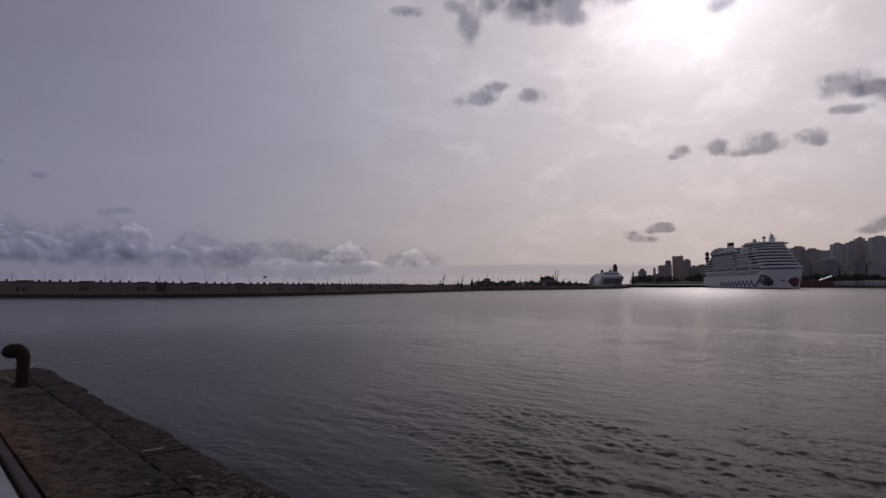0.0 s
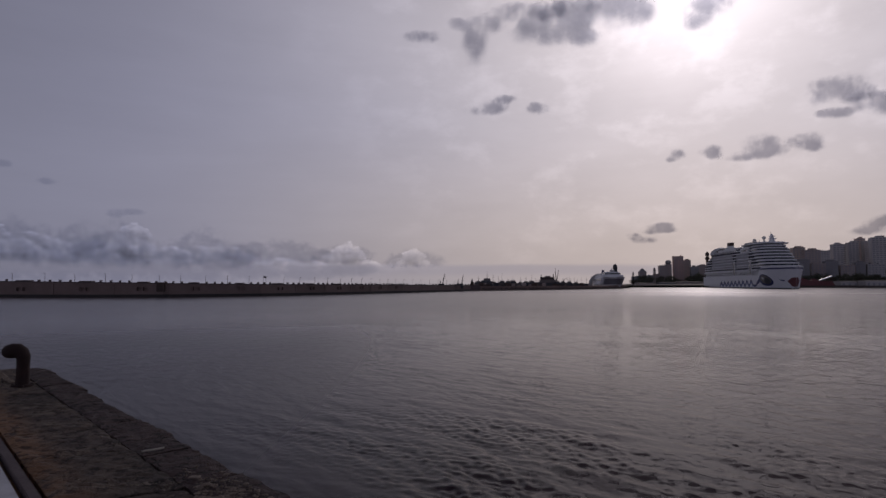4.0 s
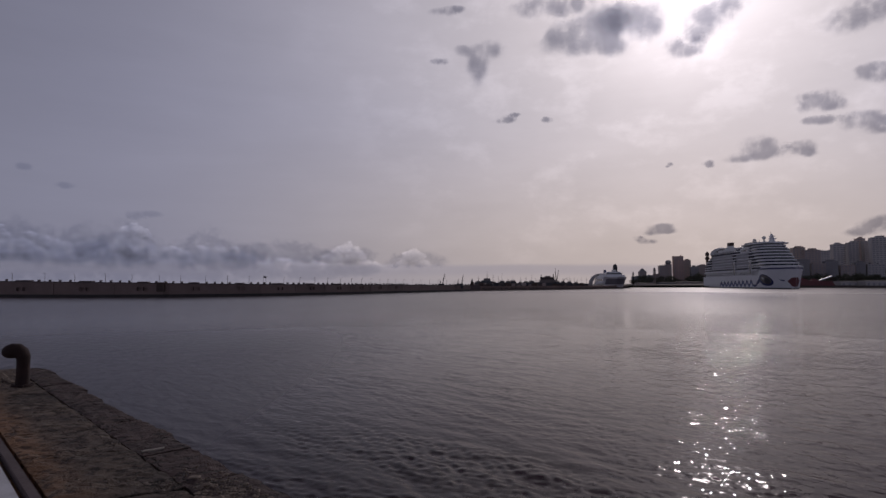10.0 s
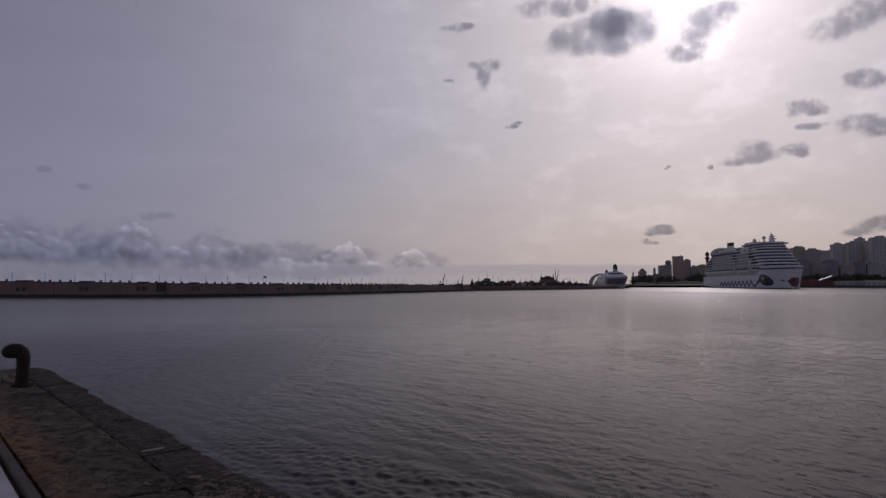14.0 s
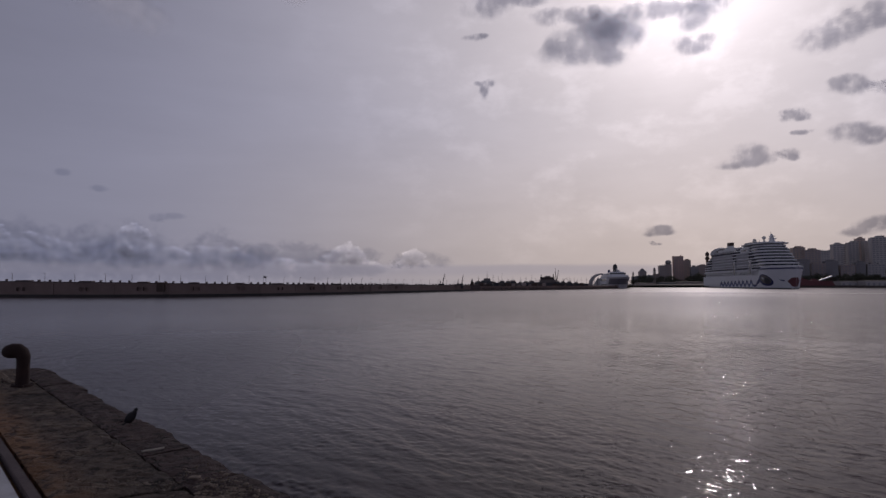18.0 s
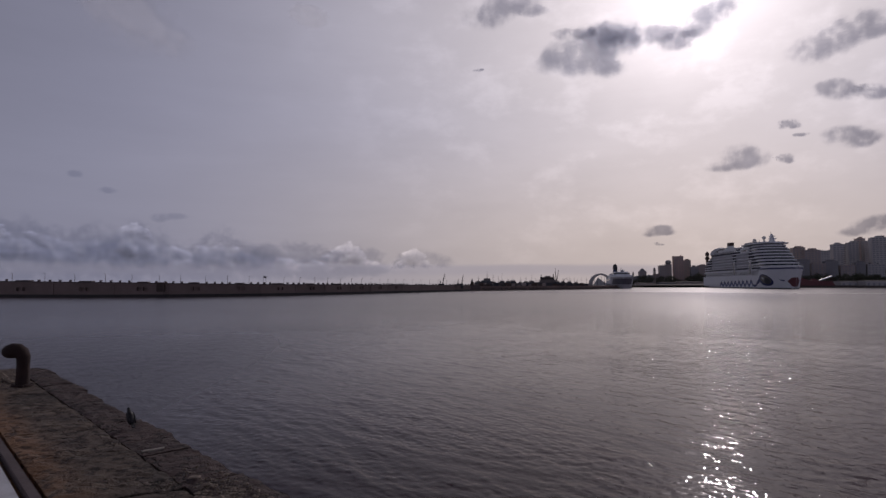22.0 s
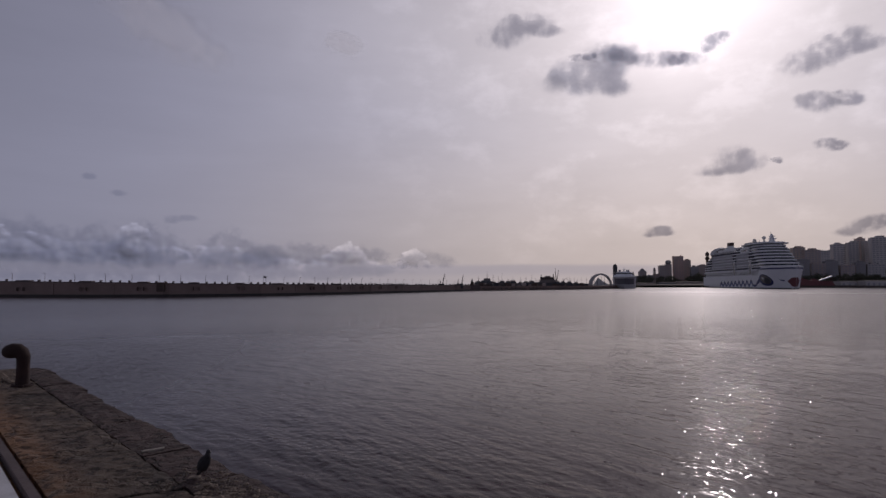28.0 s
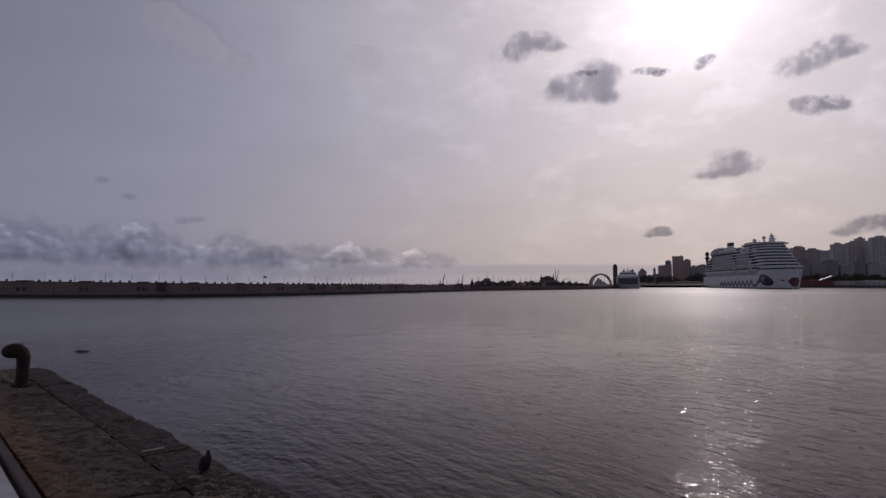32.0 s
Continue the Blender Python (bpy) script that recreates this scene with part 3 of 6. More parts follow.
def bird():
    t = thing("bird", "small black pigeon walking along the quay edge", "bird")
    tip = Matrix.Rotation(radians(-58), 3, "Y")
    bm = bmesh.new()
    blob(bm, (0, 0, 0.115), (0.100, 0.056, 0.058), 16, 10, 0.05, tip)
    part("body", bm, M["plume"], t, smooth=True)
    bm = bmesh.new()
    tube(bm, [(0.030, 0, 0.150), (0.046, 0, 0.195), (0.050, 0, 0.222)], [0.042, 0.030, 0.024], 12)
    blob(bm, (0.056, 0, 0.230), (0.028, 0.022, 0.023), 12, 8)
    head = part("head", bm, M["plume"], t, smooth=True)
    bm = bmesh.new()
    tube(bm, [(0.080, 0, 0.230), (0.106, 0, 0.222)], [0.007, 0.0015], 8)
    part("beak", bm, M["beak"], head)
    bm = bmesh.new()
    prism(bm, [(-0.05, -0.016), (-0.15, -0.024), (-0.16, 0), (-0.15, 0.024), (-0.05, 0.016)], -0.006, 0.006)
    for v in bm.verts:
        v.co = Matrix.Rotation(radians(-48), 3, "Y") @ v.co + Vector((0, 0, 0.105))
    part("tail", bm, M["plume"], t)
    for s in (-1, 1):
        bm = bmesh.new()
        blob(bm, (-0.016, s * 0.046, 0.116), (0.088, 0.014, 0.038), 12, 7, 0.0, tip)
        part("wing", bm, M["plume"], t, smooth=True)
        bm = bmesh.new()
        tube(bm, [(0.0, s * 0.020, 0.075), (0.004, s * 0.020, 0.035), (0.0, s * 0.020, 0.004)], [0.011, 0.005, 0.004], 7)
        for a in (-30, 0, 30, 180):
            c, d = math.cos(radians(a)), math.sin(radians(a))
            tube(bm, [(0, s * 0.020, 0.005), (0.026 * c, s * 0.020 + 0.026 * d, 0.002)], [0.0035, 0.002], 5)
        part("leg", bm, M["leg"], t)
    return t


quay_body()
coping()
paving()
rail()
rubble()
bollard()
BIRD = bird()
BIRD.scale = (0.86, 0.80, 0.96)


def swimmer():
    bm = bmesh.new()
    blob(bm, (0, 0, 0), (0.46, 0.30, 0.13), 16, 10, 0.1)
    ob = part("sea_animal", bm, M["shade"], None, smooth=True)
    bm = bmesh.new()
    blob(bm, (0.52, 0, 0.02), (0.12, 0.08, 0.065), 10, 7)
    part("head", bm, M["shade"], ob, smooth=True)
    return tagged(ob, "dark low rounded back of a sea animal surfacing in the water", "animal")


SWIMMER = swimmer()

# ---- the breakwater ----
# points along its waterline, with the height of its top there
BW = [(-223.75, 245.61, 7.05), (-188.51, 240.39, 6.72), (-160.18, 238.36, 6.38), (-135.08, 238.36, 6.1), (-114.20, 241.41, 5.82), (-97.65, 252.18, 5.57),
      (-82.65, 263.95, 5.42), (-71.00, 281.00, 5.31), (-59.72, 295.69, 5.2), (-49.59, 313.74, 5.1), (-40.92, 330.23, 5.0), (-32.45, 346.43, 4.93),
      (-24.57, 359.65, 4.87), (-14.42, 378.95, 4.76), (-3.49, 397.61, 4.65), (8.63, 421.33, 4.52), (20.66, 441.06, 4.43)]
BREAKWATER = thing("breakwater", "long brown stone breakwater wall with paired dark openings", "breakwater", kind="structure")


def bay(p, q, opening):
    """One length of the wall: plinth at the tide line, wall with a pair of openings, raised block and posts on top."""
    a, b = Vector(p[:2]), Vector(q[:2])
    L = (b - a).length
    rz = math.atan2(b.y - a.y, b.x - a.x)
    m = Matrix.Translation((a.x, a.y, 0)) @ Matrix.Rotation(rz, 4, "Z")
    z1, z2 = p[2], q[2]

    def place(bm, name, mat, label=""):
        ob = part(name, bm, mat, BREAKWATER, label)
        ob.matrix_basis = m
    bm = bmesh.new()
    box(bm, 0, L, -0.5, 6.0, -5, 1.05)
    for v in bm.verts:
        if v.co.z > 0 and v.co.y < 0:
            v.co.y += 0.25
    place(bm, "plinth", M["bw_tide"], "dark weedy tide band")
    bm = bmesh.new()
    mid, w0, w1 = L / 2, 2.45, 4.0
    if opening:
        hw = min(2.3, L * 0.1)
        for x0, x1 in ((0, mid - hw), (mid - 0.25, mid + 0.25), (mid + hw, L)):
            box(bm, x0, x1, 0.0, 1.2, w0, w1)
        box(bm, 0, L, 0.002, 6, 1.04, w0)
        top = box(bm, 0, L, 0.002, 6, w1, z1 - 0.35)
        box(bm, 0, L, 1.2, 6, w0, w1)
    else:
        top = box(bm, 0, L, 0.0, 6, 1.04, z1 - 0.35)
    for v in top[4:]:
        v.co.z = (z1 if v.co.x < L / 2 else z2) - 0.35
    place(bm, "wall", M["bw_wall"])
    bm = bmesh.new()
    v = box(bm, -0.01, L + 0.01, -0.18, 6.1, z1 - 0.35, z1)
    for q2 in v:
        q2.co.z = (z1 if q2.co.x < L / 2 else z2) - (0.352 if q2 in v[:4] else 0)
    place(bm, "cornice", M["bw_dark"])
    if opening:
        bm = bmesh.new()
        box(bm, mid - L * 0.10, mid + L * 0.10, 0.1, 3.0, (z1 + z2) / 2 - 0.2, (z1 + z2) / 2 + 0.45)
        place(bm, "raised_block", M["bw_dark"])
    for f in (0.08, 0.25, 0.75, 0.92):
        x = L * f
        zz = z1 + (z2 - z1) * x / L
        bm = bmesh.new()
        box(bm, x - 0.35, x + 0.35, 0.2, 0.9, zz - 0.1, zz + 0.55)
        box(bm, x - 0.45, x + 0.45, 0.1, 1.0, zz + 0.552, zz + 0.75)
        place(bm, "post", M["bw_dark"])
    for x in (L * 0.245, L * 0.755):
        bm = bmesh.new()
        tube(bm, [(x, 3.5, z1 - 0.3), (x, 3.5, z1 + 3.2)], [0.10, 0.06], 6)
        tube(bm, [(x, 3.5, z1 + 3.2), (x, 2.4, z1 + 3.35)], 0.06, 5)
        place(bm, "lamp_mast", M["concrete"], "thin grey lamp mast")
    # dark buttress at the bay's end
    bm = bmesh.new()
    box(bm, L - 1.0, L - 0.1, -0.3, 0.3, 1.1, z2 - 0.36)
    place(bm, "buttress", M["bw_wall"])


for i, (p, q) in enumerate(zip(BW, BW[1:])):
    bay(p, q, 0 < i < 12)
# a dark stepped pier where the wall changes height
bm = bmesh.new()
box(bm, -1.6, 1.6, -0.35, 3, 2.2, 6.1)
bm.verts.ensure_lookup_table()
ob = part("pier", bm, M["brown"], BREAKWATER, "dark reddish pier on the wall")
ob.matrix_basis = pose(-117.23, 240.39, 0, 0, 0, 4)


def flagpole():
    t = thing("flagpole", "thin pole with a small dark flag on the breakwater", "flagpole", (-84.09, 267.69, 5.0))
    t.location.y += 3
    bm = bmesh.new()
    tube(bm, [(0, 0, 0), (0, 0, 4.2)], [0.07, 0.04], 6)
    part("pole", bm, M["shade"], t)
    bm = bmesh.new()
    v = []
    for i in range(7):
        for z in (3.3, 4.1):
            v.append(bm.verts.new((0.05 + i * 0.22, 0.12 * math.sin(i * 1.4), z - 0.03 * i)))
    for i in range(6):
        bm.faces.new((v[2 * i], v[2 * i + 2], v[2 * i + 3], v[2 * i + 1]))
    bmesh.ops.solidify(bm, geom=bm.faces[:], thickness=0.03)
    part("flag", bm, M["shade"], t)


flagpole()


def beacon():
    t = thing("beacon", "small dark harbour light tower at the breakwater's end", "beacon", (22.92, 451.64, 0))
    bm = bmesh.new()
    box(bm, -6, 6, -1, 9, -5, 4.3)
    part("base", bm, M["bw_dark"], t)
    bm = bmesh.new()
    tube(bm, [(0, 3, 4.3), (0, 3, 5.4), (0, 3, 6.8)], [2.4, 1.5, 1.1], 12)
    part("tower", bm, M["brown"], t)
    bm = bmesh.new()
    tube(bm, [(0, 3, 6.8), (0, 3, 7.1), (0, 3, 8.2), (0, 3, 9.8)], [1.3, 0.8, 0.6, 0.05], 12)
    part("lantern", bm, M["shade"], t)


beacon()


def derrick(uv0, uv1, d, label):
    """A lattice boom seen far off."""
    a, b = out(uv0, d), out(uv1, d)
    t = thing("harbour_crane", label, "crane", (a.x, a.y, 4.0))
    a, b = Vector((0, 0, 0)), b - Vector((a.x, a.y, 4.0))
    bm = bmesh.new()
    box(bm, -1.3, 1.3, -1.3, 1.3, -2, 1.6)
    part("cab", bm, M["shade"], t)
    bm = bmesh.new()
    for o in ((-0.4, 0, 0), (0.4, 0, 0)):
        tube(bm, [a + Vector(o), b], [0.2, 0.12], 5)
    for k in range(8):
        f = k / 8
        tube(bm, [a.lerp(b, f) + Vector((-0.4 * (1 - f), 0, 0)), a.lerp(b, f + 0.12) + Vector((0.4 * (0.88 - f), 0, 0))], 0.06, 4)
    boom = part("boom", bm, M["shade"], t)
    bm = bmesh.new()
    tube(bm, [b, Vector((b.x + 0.4, 0, b.z * 0.45))], 0.05, 4)
    part("cable", bm, M["shade"], boom)
    return t


derrick((-1, -1), (3, 18), 415, "thin dark crane boom behind the breakwater")
derrick((32, -1), (35, 16), 430, "thin dark leaning crane boom behind the breakwater")
derrick((-4, -1), (-5, 7), 415, "short dark crane mast behind the breakwater")
derrick((26, -1), (26, 8), 430, "short dark mast behind the breakwater")

# ---- land: moles, harbour quays and the rising town ----


def mole():
    bm = bmesh.new()
    front = [(25.77, 455.28), (75.40, 495.19), (145.26, 570.16), (228.77, 714.43)]
    back = [(x + 14, y + 60) for x, y in front]
    prism(bm, front + back[::-1], -6, 3.6)
    tagged(part("pavement", bm, M["mole"]), "low brown stone mole", "pavement", kind="structure")
    # tumbled boulders along its foot
    dice = random.Random(23)
    verts, faces = [], []
    for (x0, y0), (x1, y1) in zip(front, front[1:]):
        for k in range(int(math.hypot(x1 - x0, y1 - y0) * 1.6)):
            f, away = dice.random(), dice.uniform(-0.4, 3.2)
            r = dice.uniform(0.5, 1.25)
            c = Vector((x0 + (x1 - x0) * f + 0.7 * away, y0 + (y1 - y0) * f - 0.7 * away, 1.7 - 0.55 * away + dice.uniform(-0.3, 0.3)))
            o = len(verts)
            for d in ((1, 0.2, 0.1), (-1, -0.2, 0), (0.2, 1, 0.1), (-0.2, -1, 0), (0.15, 0.1, 0.8), (0, 0, -0.9)):
                verts.append(c + Vector(d) * r * dice.uniform(0.7, 1.2))
            faces += [[o + i for i in f3] for f3 in ((0, 2, 4), (2, 1, 4), (1, 3, 4), (3, 0, 4), (2, 0, 5), (1, 2, 5), (3, 1, 5), (0, 3, 5))]
    ob = new("boulders", mesh_of("boulders", verts, faces, M["rock"]))
    tagged(ob, "tumbled brown boulders along the foot of the mole", "rocks", kind="stuff")
    bm = bmesh.new()
    front = [(206.45, 714.43), (301.69, 925.14), (445.63, 990.04), (493.57, 794.89), (546.81, 714.43), (683.23, 627.15)]
    prism(bm, front + [(2600, 760), (2600, 1250), (260, 1250)], -6, 3.2)
    tagged(part("pavement", bm, M["concrete"]), "long harbour quay of grey concrete", "pavement", kind="structure")


def land():
    verts, faces = [], []
    nx, ny = 70, 40
    for j in range(ny + 1):
        for i in range(nx + 1):
            u = 0.22 + 1.3 * i / nx
            y = 830 + (3600 - 830) * (j / ny) ** 1.5
            x = u * y
            rise = max(0.0, y - 900) * 0.030 * min(1, max(0, (u - 0.32) / 0.25)) + max(0, u - 0.62) * max(0, y - 840) * 0.10
            rise += 9 * min(1, max(0, (y - 838) / 20)) * min(1, max(0, (u - 0.61) / 0.02)) * max(0, 1 - max(0, y - 900) / 300)
            z = 3.25 + rise + 6 * max(0, rise / 40) * noise.noise(Vector((x * 0.004, y * 0.004, 1)))
            verts.append((x, y, z))
    for j in range(ny):
        for i in range(nx):
            a = j * (nx + 1) + i
            faces.append((a, a + 1, a + nx + 2, a + nx + 1))
    ob = new("ground", mesh_of("ground", verts, faces, M["land"], True))
    tagged(ob, "dark scrubby hillside behind the harbour town", "hillside", kind="structure")


mole()
land()


def building(uv0, uv1, d, mat, base=3.0, deep=18.0, storeys=0, roof="", label="apartment block", bands=True, name="apartment_building"):
    """A block with its storeys: window bands, balcony slabs, parapet and roof house."""
    a, b = out(uv0, d), out(uv1, d)
    W, z1 = b.x - a.x, a.z
    h = z1 - base
    t = thing(name, label, "building", ((a.x + b.x) / 2, d, base), -math.degrees(math.atan2((a.x + b.x) / 2, d)) * 0.6)
    n = storeys or max(2, round(h / 3.2))
    sh = h / n
    bm = bmesh.new()
    box(bm, -W / 2, W / 2, 0, deep, -3, h)
    part("wall", bm, WALLS[mat], t)
    bm = bmesh.new()
    for x0, x1, y0, y1 in ((-W / 2 - 0.15, W / 2 + 0.15, -0.15, 0.25), (-W / 2 - 0.15, W / 2 + 0.15, deep - 0.25, deep + 0.15), (-W / 2 - 0.15, -W / 2 + 0.25, 0.25, deep - 0.25), (W / 2 - 0.25, W / 2 + 0.15, 0.25, deep - 0.25)):
        box(bm, x0, x1, y0, y1, h - 0.3, h + 0.8)
    part("parapet", bm, WALLS[mat], t)
    nb = max(2, round(W / 4.2))
    cell = W / nb
    wb = bmesh.new()
    box(wb, -cell * 0.32, cell * 0.32, -0.06, 0.25, 0, sh * 0.45)
    pane = bpy.data.meshes.new("window")
    wb.to_mesh(pane)
    wb.free()
    pane.materials.append(M["pane"])
    bb = bmesh.new()
    box(bb, -cell * 0.46, cell * 0.46, -1.1, -0.002, 0, 0.25)
    box(bb, -cell * 0.46, cell * 0.46, -1.1, -1.0, 0.252, 1.1)
    slab_me = bpy.data.meshes.new("balcony")
    bb.to_mesh(slab_me)
    bb.free()
    slab_me.materials.append(WALLS[3] if bands == 2 else WALLS[mat])
    if bands:
        for k in range(n):
            if k * sh + base < 3 + sh * 0.5:
                continue
            for i in range(nb):
                x = -W / 2 + cell * (i + 0.5)
                shared("window", pane, t, pose(x, 0, k * sh + sh * 0.32))
                if bands == 2:
                    shared("balcony", slab_me, t, pose(x, 0, k * sh + 0.02))
    # lift heads, tanks and an aerial on the roof
    dice = random.Random(round(a.x * 10))
    if roof in ("", "house"):
        for k in range(max(1, round(W / 9))):
            x, y, r = dice.uniform(-0.4, 0.4) * W, dice.uniform(1.5, deep * 0.5), dice.uniform(0.8, 1.7)
            bm = bmesh.new()
            if dice.random() < 0.5:
                tube(bm, [(x, y, h - 0.1), (x, y, h + 1.4 * r), (x, y, h + 1.7 * r)], [r, r, r * 0.4], 10)
                part("roof_tank", bm, M["shade"], t)
            else:
                box(bm, x - r * 1.3, x + r * 1.3, y - r, y + r, h - 0.1, h + dice.uniform(1.6, 3.4))
                part("lift_head", bm, WALLS[mat], t)
        bm = bmesh.new()
        x = dice.uniform(-0.35, 0.35) * W
        tube(bm, [(x, 4, h - 0.1), (x, 4, h + dice.uniform(3.0, 6.0))], [0.12, 0.07], 5)
        part("roof_aerial", bm, M["shade"], t)
    if roof:
        bm = bmesh.new()
        if roof == "house":
            box(bm, -W * 0.2, W * 0.25, 3, deep * 0.6, h, h + 3.2)
        elif roof == "dome":
            tube(bm, [(0, deep / 2, h), (0, deep / 2, h + W * 0.22)], W * 0.36, 14)
            blob(bm, (0, deep / 2, h + W * 0.45), (W * 0.60, W * 0.60, W * 0.46), 16, 10)
        elif roof == "peak":
            prism(bm, [(-W / 2, 0), (W / 2, 0), (W / 2, deep), (-W / 2, deep)], h, h + W * 0.55, [(-W * 0.1, deep * 0.4), (W * 0.1, deep * 0.4), (W * 0.1, deep * 0.6), (-W * 0.1, deep * 0.6)])
        part("roof_house" if roof == "house" else "roof", bm, WALLS[5] if roof != "house" else WALLS[mat], t)
    return t


# the town behind the bow and the towers on the far shore
for a, b, d, mat, base, storeys, roof, label, bands in (
    ((608, 62), (627, 62), 900, 0, 12, 0, "house", "ochre apartment block above the harbour", True),
    ((629, 58), (653, 58), 880, 4, 12, 0, "house", "brown apartment block with a dark roof house", True),
    ((653, 57), (676, 57), 1150, 2, 20, 0, "", "grey apartment block further up the hill", True),
    ((678, 68), (693, 68), 900, 2, 14, 0, "house", "grey slab apartment tower", True),
    ((694, 68), (705, 68), 930, 3, 14, 0, "", "pale slim apartment tower", True),
    ((705, 71), (720, 71), 905, 2, 14, 0, "house", "grey apartment tower above the harbour", True),
    ((720, 78), (732, 78), 930, 0, 14, 0, "house", "tall ochre apartment tower", True),
    ((733, 74), (747, 74), 905, 2, 14, 0, "", "grey apartment tower above the harbour", True),
    ((747, 80), (773, 80), 870, 3, 14, 0, "house", "pale apartment tower with rows of white balconies", 2),
    ((617, 40), (634, 40), 846, 5, 8, 0, "house", "dark low block below the apartment towers", True),
    ((639, 34), (661, 34), 850, 4, 8, 0, "", "brown low block below the apartment towers", True),
    ((664, 38), (683, 38), 852, 5, 8, 0, "house", "dark low block below the apartment towers", True),
    ((690, 31), (712, 31), 848, 4, 8, 0, "", "brown low block below the apartment towers", True),
    ((716, 36), (731, 36), 850, 5, 8, 0, "house", "dark low block below the apartment towers", True),
    ((738, 33), (763, 33), 846, 2, 8, 0, "", "grey low block below the apartment towers", True),
    ((375, 31), (387, 31), 1120, 4, 3, 0, "", "dark brown office block", True),
    ((387, 33), (396, 33), 1150, 4, 3, 0, "dome", "dark slim tower with a rounded top", True),
    ((400, 47), (416, 47), 1160, 1, 3, 0, "", "tall reddish brick tower", True),
    ((416, 40), (429, 40), 1180, 0, 3, 0, "house", "ochre tower with a roof house", True),
    ((430, 29), (442, 29), 1150, 5, 3, 0, "", "dark low block by the harbour", True),
    ((442, 31), (458, 31), 1190, 4, 3, 0, "house", "dark brown block by the harbour", True),
    ((340, 20), (352, 20), 1120, 4, 3, 0, "peak", "small dark block with a peaked roof", True),
    ((354, 14), (364, 14), 1100, 5, 3, 0, "", "low dark harbour block", True),
    ((328, 12), (339, 12), 1110, 5, 3, 0, "", "low dark harbour block", True),
    ((365, 16), (374, 16), 1130, 4, 3, 0, "", "low brown harbour block", True),
):
    building(a, b, d, mat, base, 18.0, storeys, roof, label, bands)


def slim_tower(uv, d, r, label, mat, knob=False):
    p = out(uv, d)
    t = thing("tower", label, "tower", (p.x, p.y, 3))
    h = p.z - 3
    bm = bmesh.new()
    if knob:
        tube(bm, [(0, 0, 0), (0, 0, h * 0.55), (0, 0, h * 0.56), (0, 0, h * 0.76)], [r * 1.25, r * 1.15, r * 0.82, r * 0.78], 14)
        part("shaft", bm, mat, t)
        bm = bmesh.new()
        tube(bm, [(0, 0, h * 0.755), (0, 0, h * 0.78), (0, 0, h * 0.83), (0, 0, h * 0.85)], [r * 0.8, r * 1.3, r * 1.3, r * 0.6], 14)
        part("gallery", bm, mat, t, "dark railed gallery")
        bm = bmesh.new()
        blob(bm, (0, 0, h * 0.92), (r * 1.12, r * 1.12, h * 0.085), 14, 10)
        part("head", bm, mat, t, "round dark head", smooth=True)
        return
    tube(bm, [(0, 0, 0), (0, 0, h * 0.86), (0, 0, h * 0.93), (0, 0, h * 0.98), (0, 0, h)], [r, r, r * 0.86, r * 0.5, r * 0.15], 14)
    shaft = part("shaft", bm, mat, t)
    bm = bmesh.new()
    tube(bm, [(0, 0, h * 0.80), (0, 0, h * 0.83)], [r * 1.08, r * 1.08], 14)
    part("band", bm, M["shade"], shaft)


slim_tower((298, 34), 760, 2.9, "dark round-topped tower on the mole", M["shade"])
slim_tower((458, 55), 905, 2.6, "dark brown harbour tower with a round head", M["brown"], True)
slim_tower((366, 28), 1080, 2.2, "slim church tower above the trees", WALLS[4])
slim_tower((329, 21), 1080, 1.3, "thin dark chimney on the shore", M["shade"])


def shell_hall():
    """The arched white hall: a ribbed half-ring over a pale sloping shell."""
    p = out((272, -0), 745)
    t = thing("arched_hall", "pale hall under a grey arched shell on the shore", "building", (p.x, p.y, 3.2))
    rx, rz = 14.0, 15.5
    bm = bmesh.new()
    rings = []
    for k in range(25):
        a = math.pi * k / 24
        row = []
        inner = 0.80 + 0.155 * k / 24
        for s, yy in ((1.0, -5), (1.0, 5), (inner, 5), (inner, -5)):
            row.append(bm.verts.new((-rx * math.cos(a) * s, yy, rz * math.sin(a) * s)))
        rings.append(row)
    for r0, r1 in zip(rings, rings[1:]):
        for k in range(4):
            bm.faces.new((r0[k], r0[(k + 1) % 4], r1[(k + 1) % 4], r1[k]))
    bm.faces.new(rings[0])
    bm.faces.new(rings[-1][::-1])
    part("arch", bm, WALLS[2], t)
    bm = bmesh.new()
    v = [bm.verts.new(q) for q in ((-8, -2, 0), (11, -2, 0), (11, 8, 0), (-8, 8, 0), (-3, 0, 10), (-1, 6, 9), (9, 5, 3))]
    for f in ((0, 1, 4), (1, 6, 4), (1, 2, 6), (2, 3, 5, 6), (3, 0, 4, 5), (4, 6, 5), (0, 3, 2, 1)):
        bm.faces.new([v[i] for i in f])
    part("shell", bm, M["cream"], t)
    for k in range(5):
        bm = bmesh.new()
        x = -9 + k * 4.4
        tube(bm, [(x, -3, 0), (x + 0.8, -3, rz * 0.8 * math.sqrt(max(0, 1 - (x / rx) ** 2)))], 0.2, 5)
        part("rib", bm, M["shade"], t)


shell_hall()


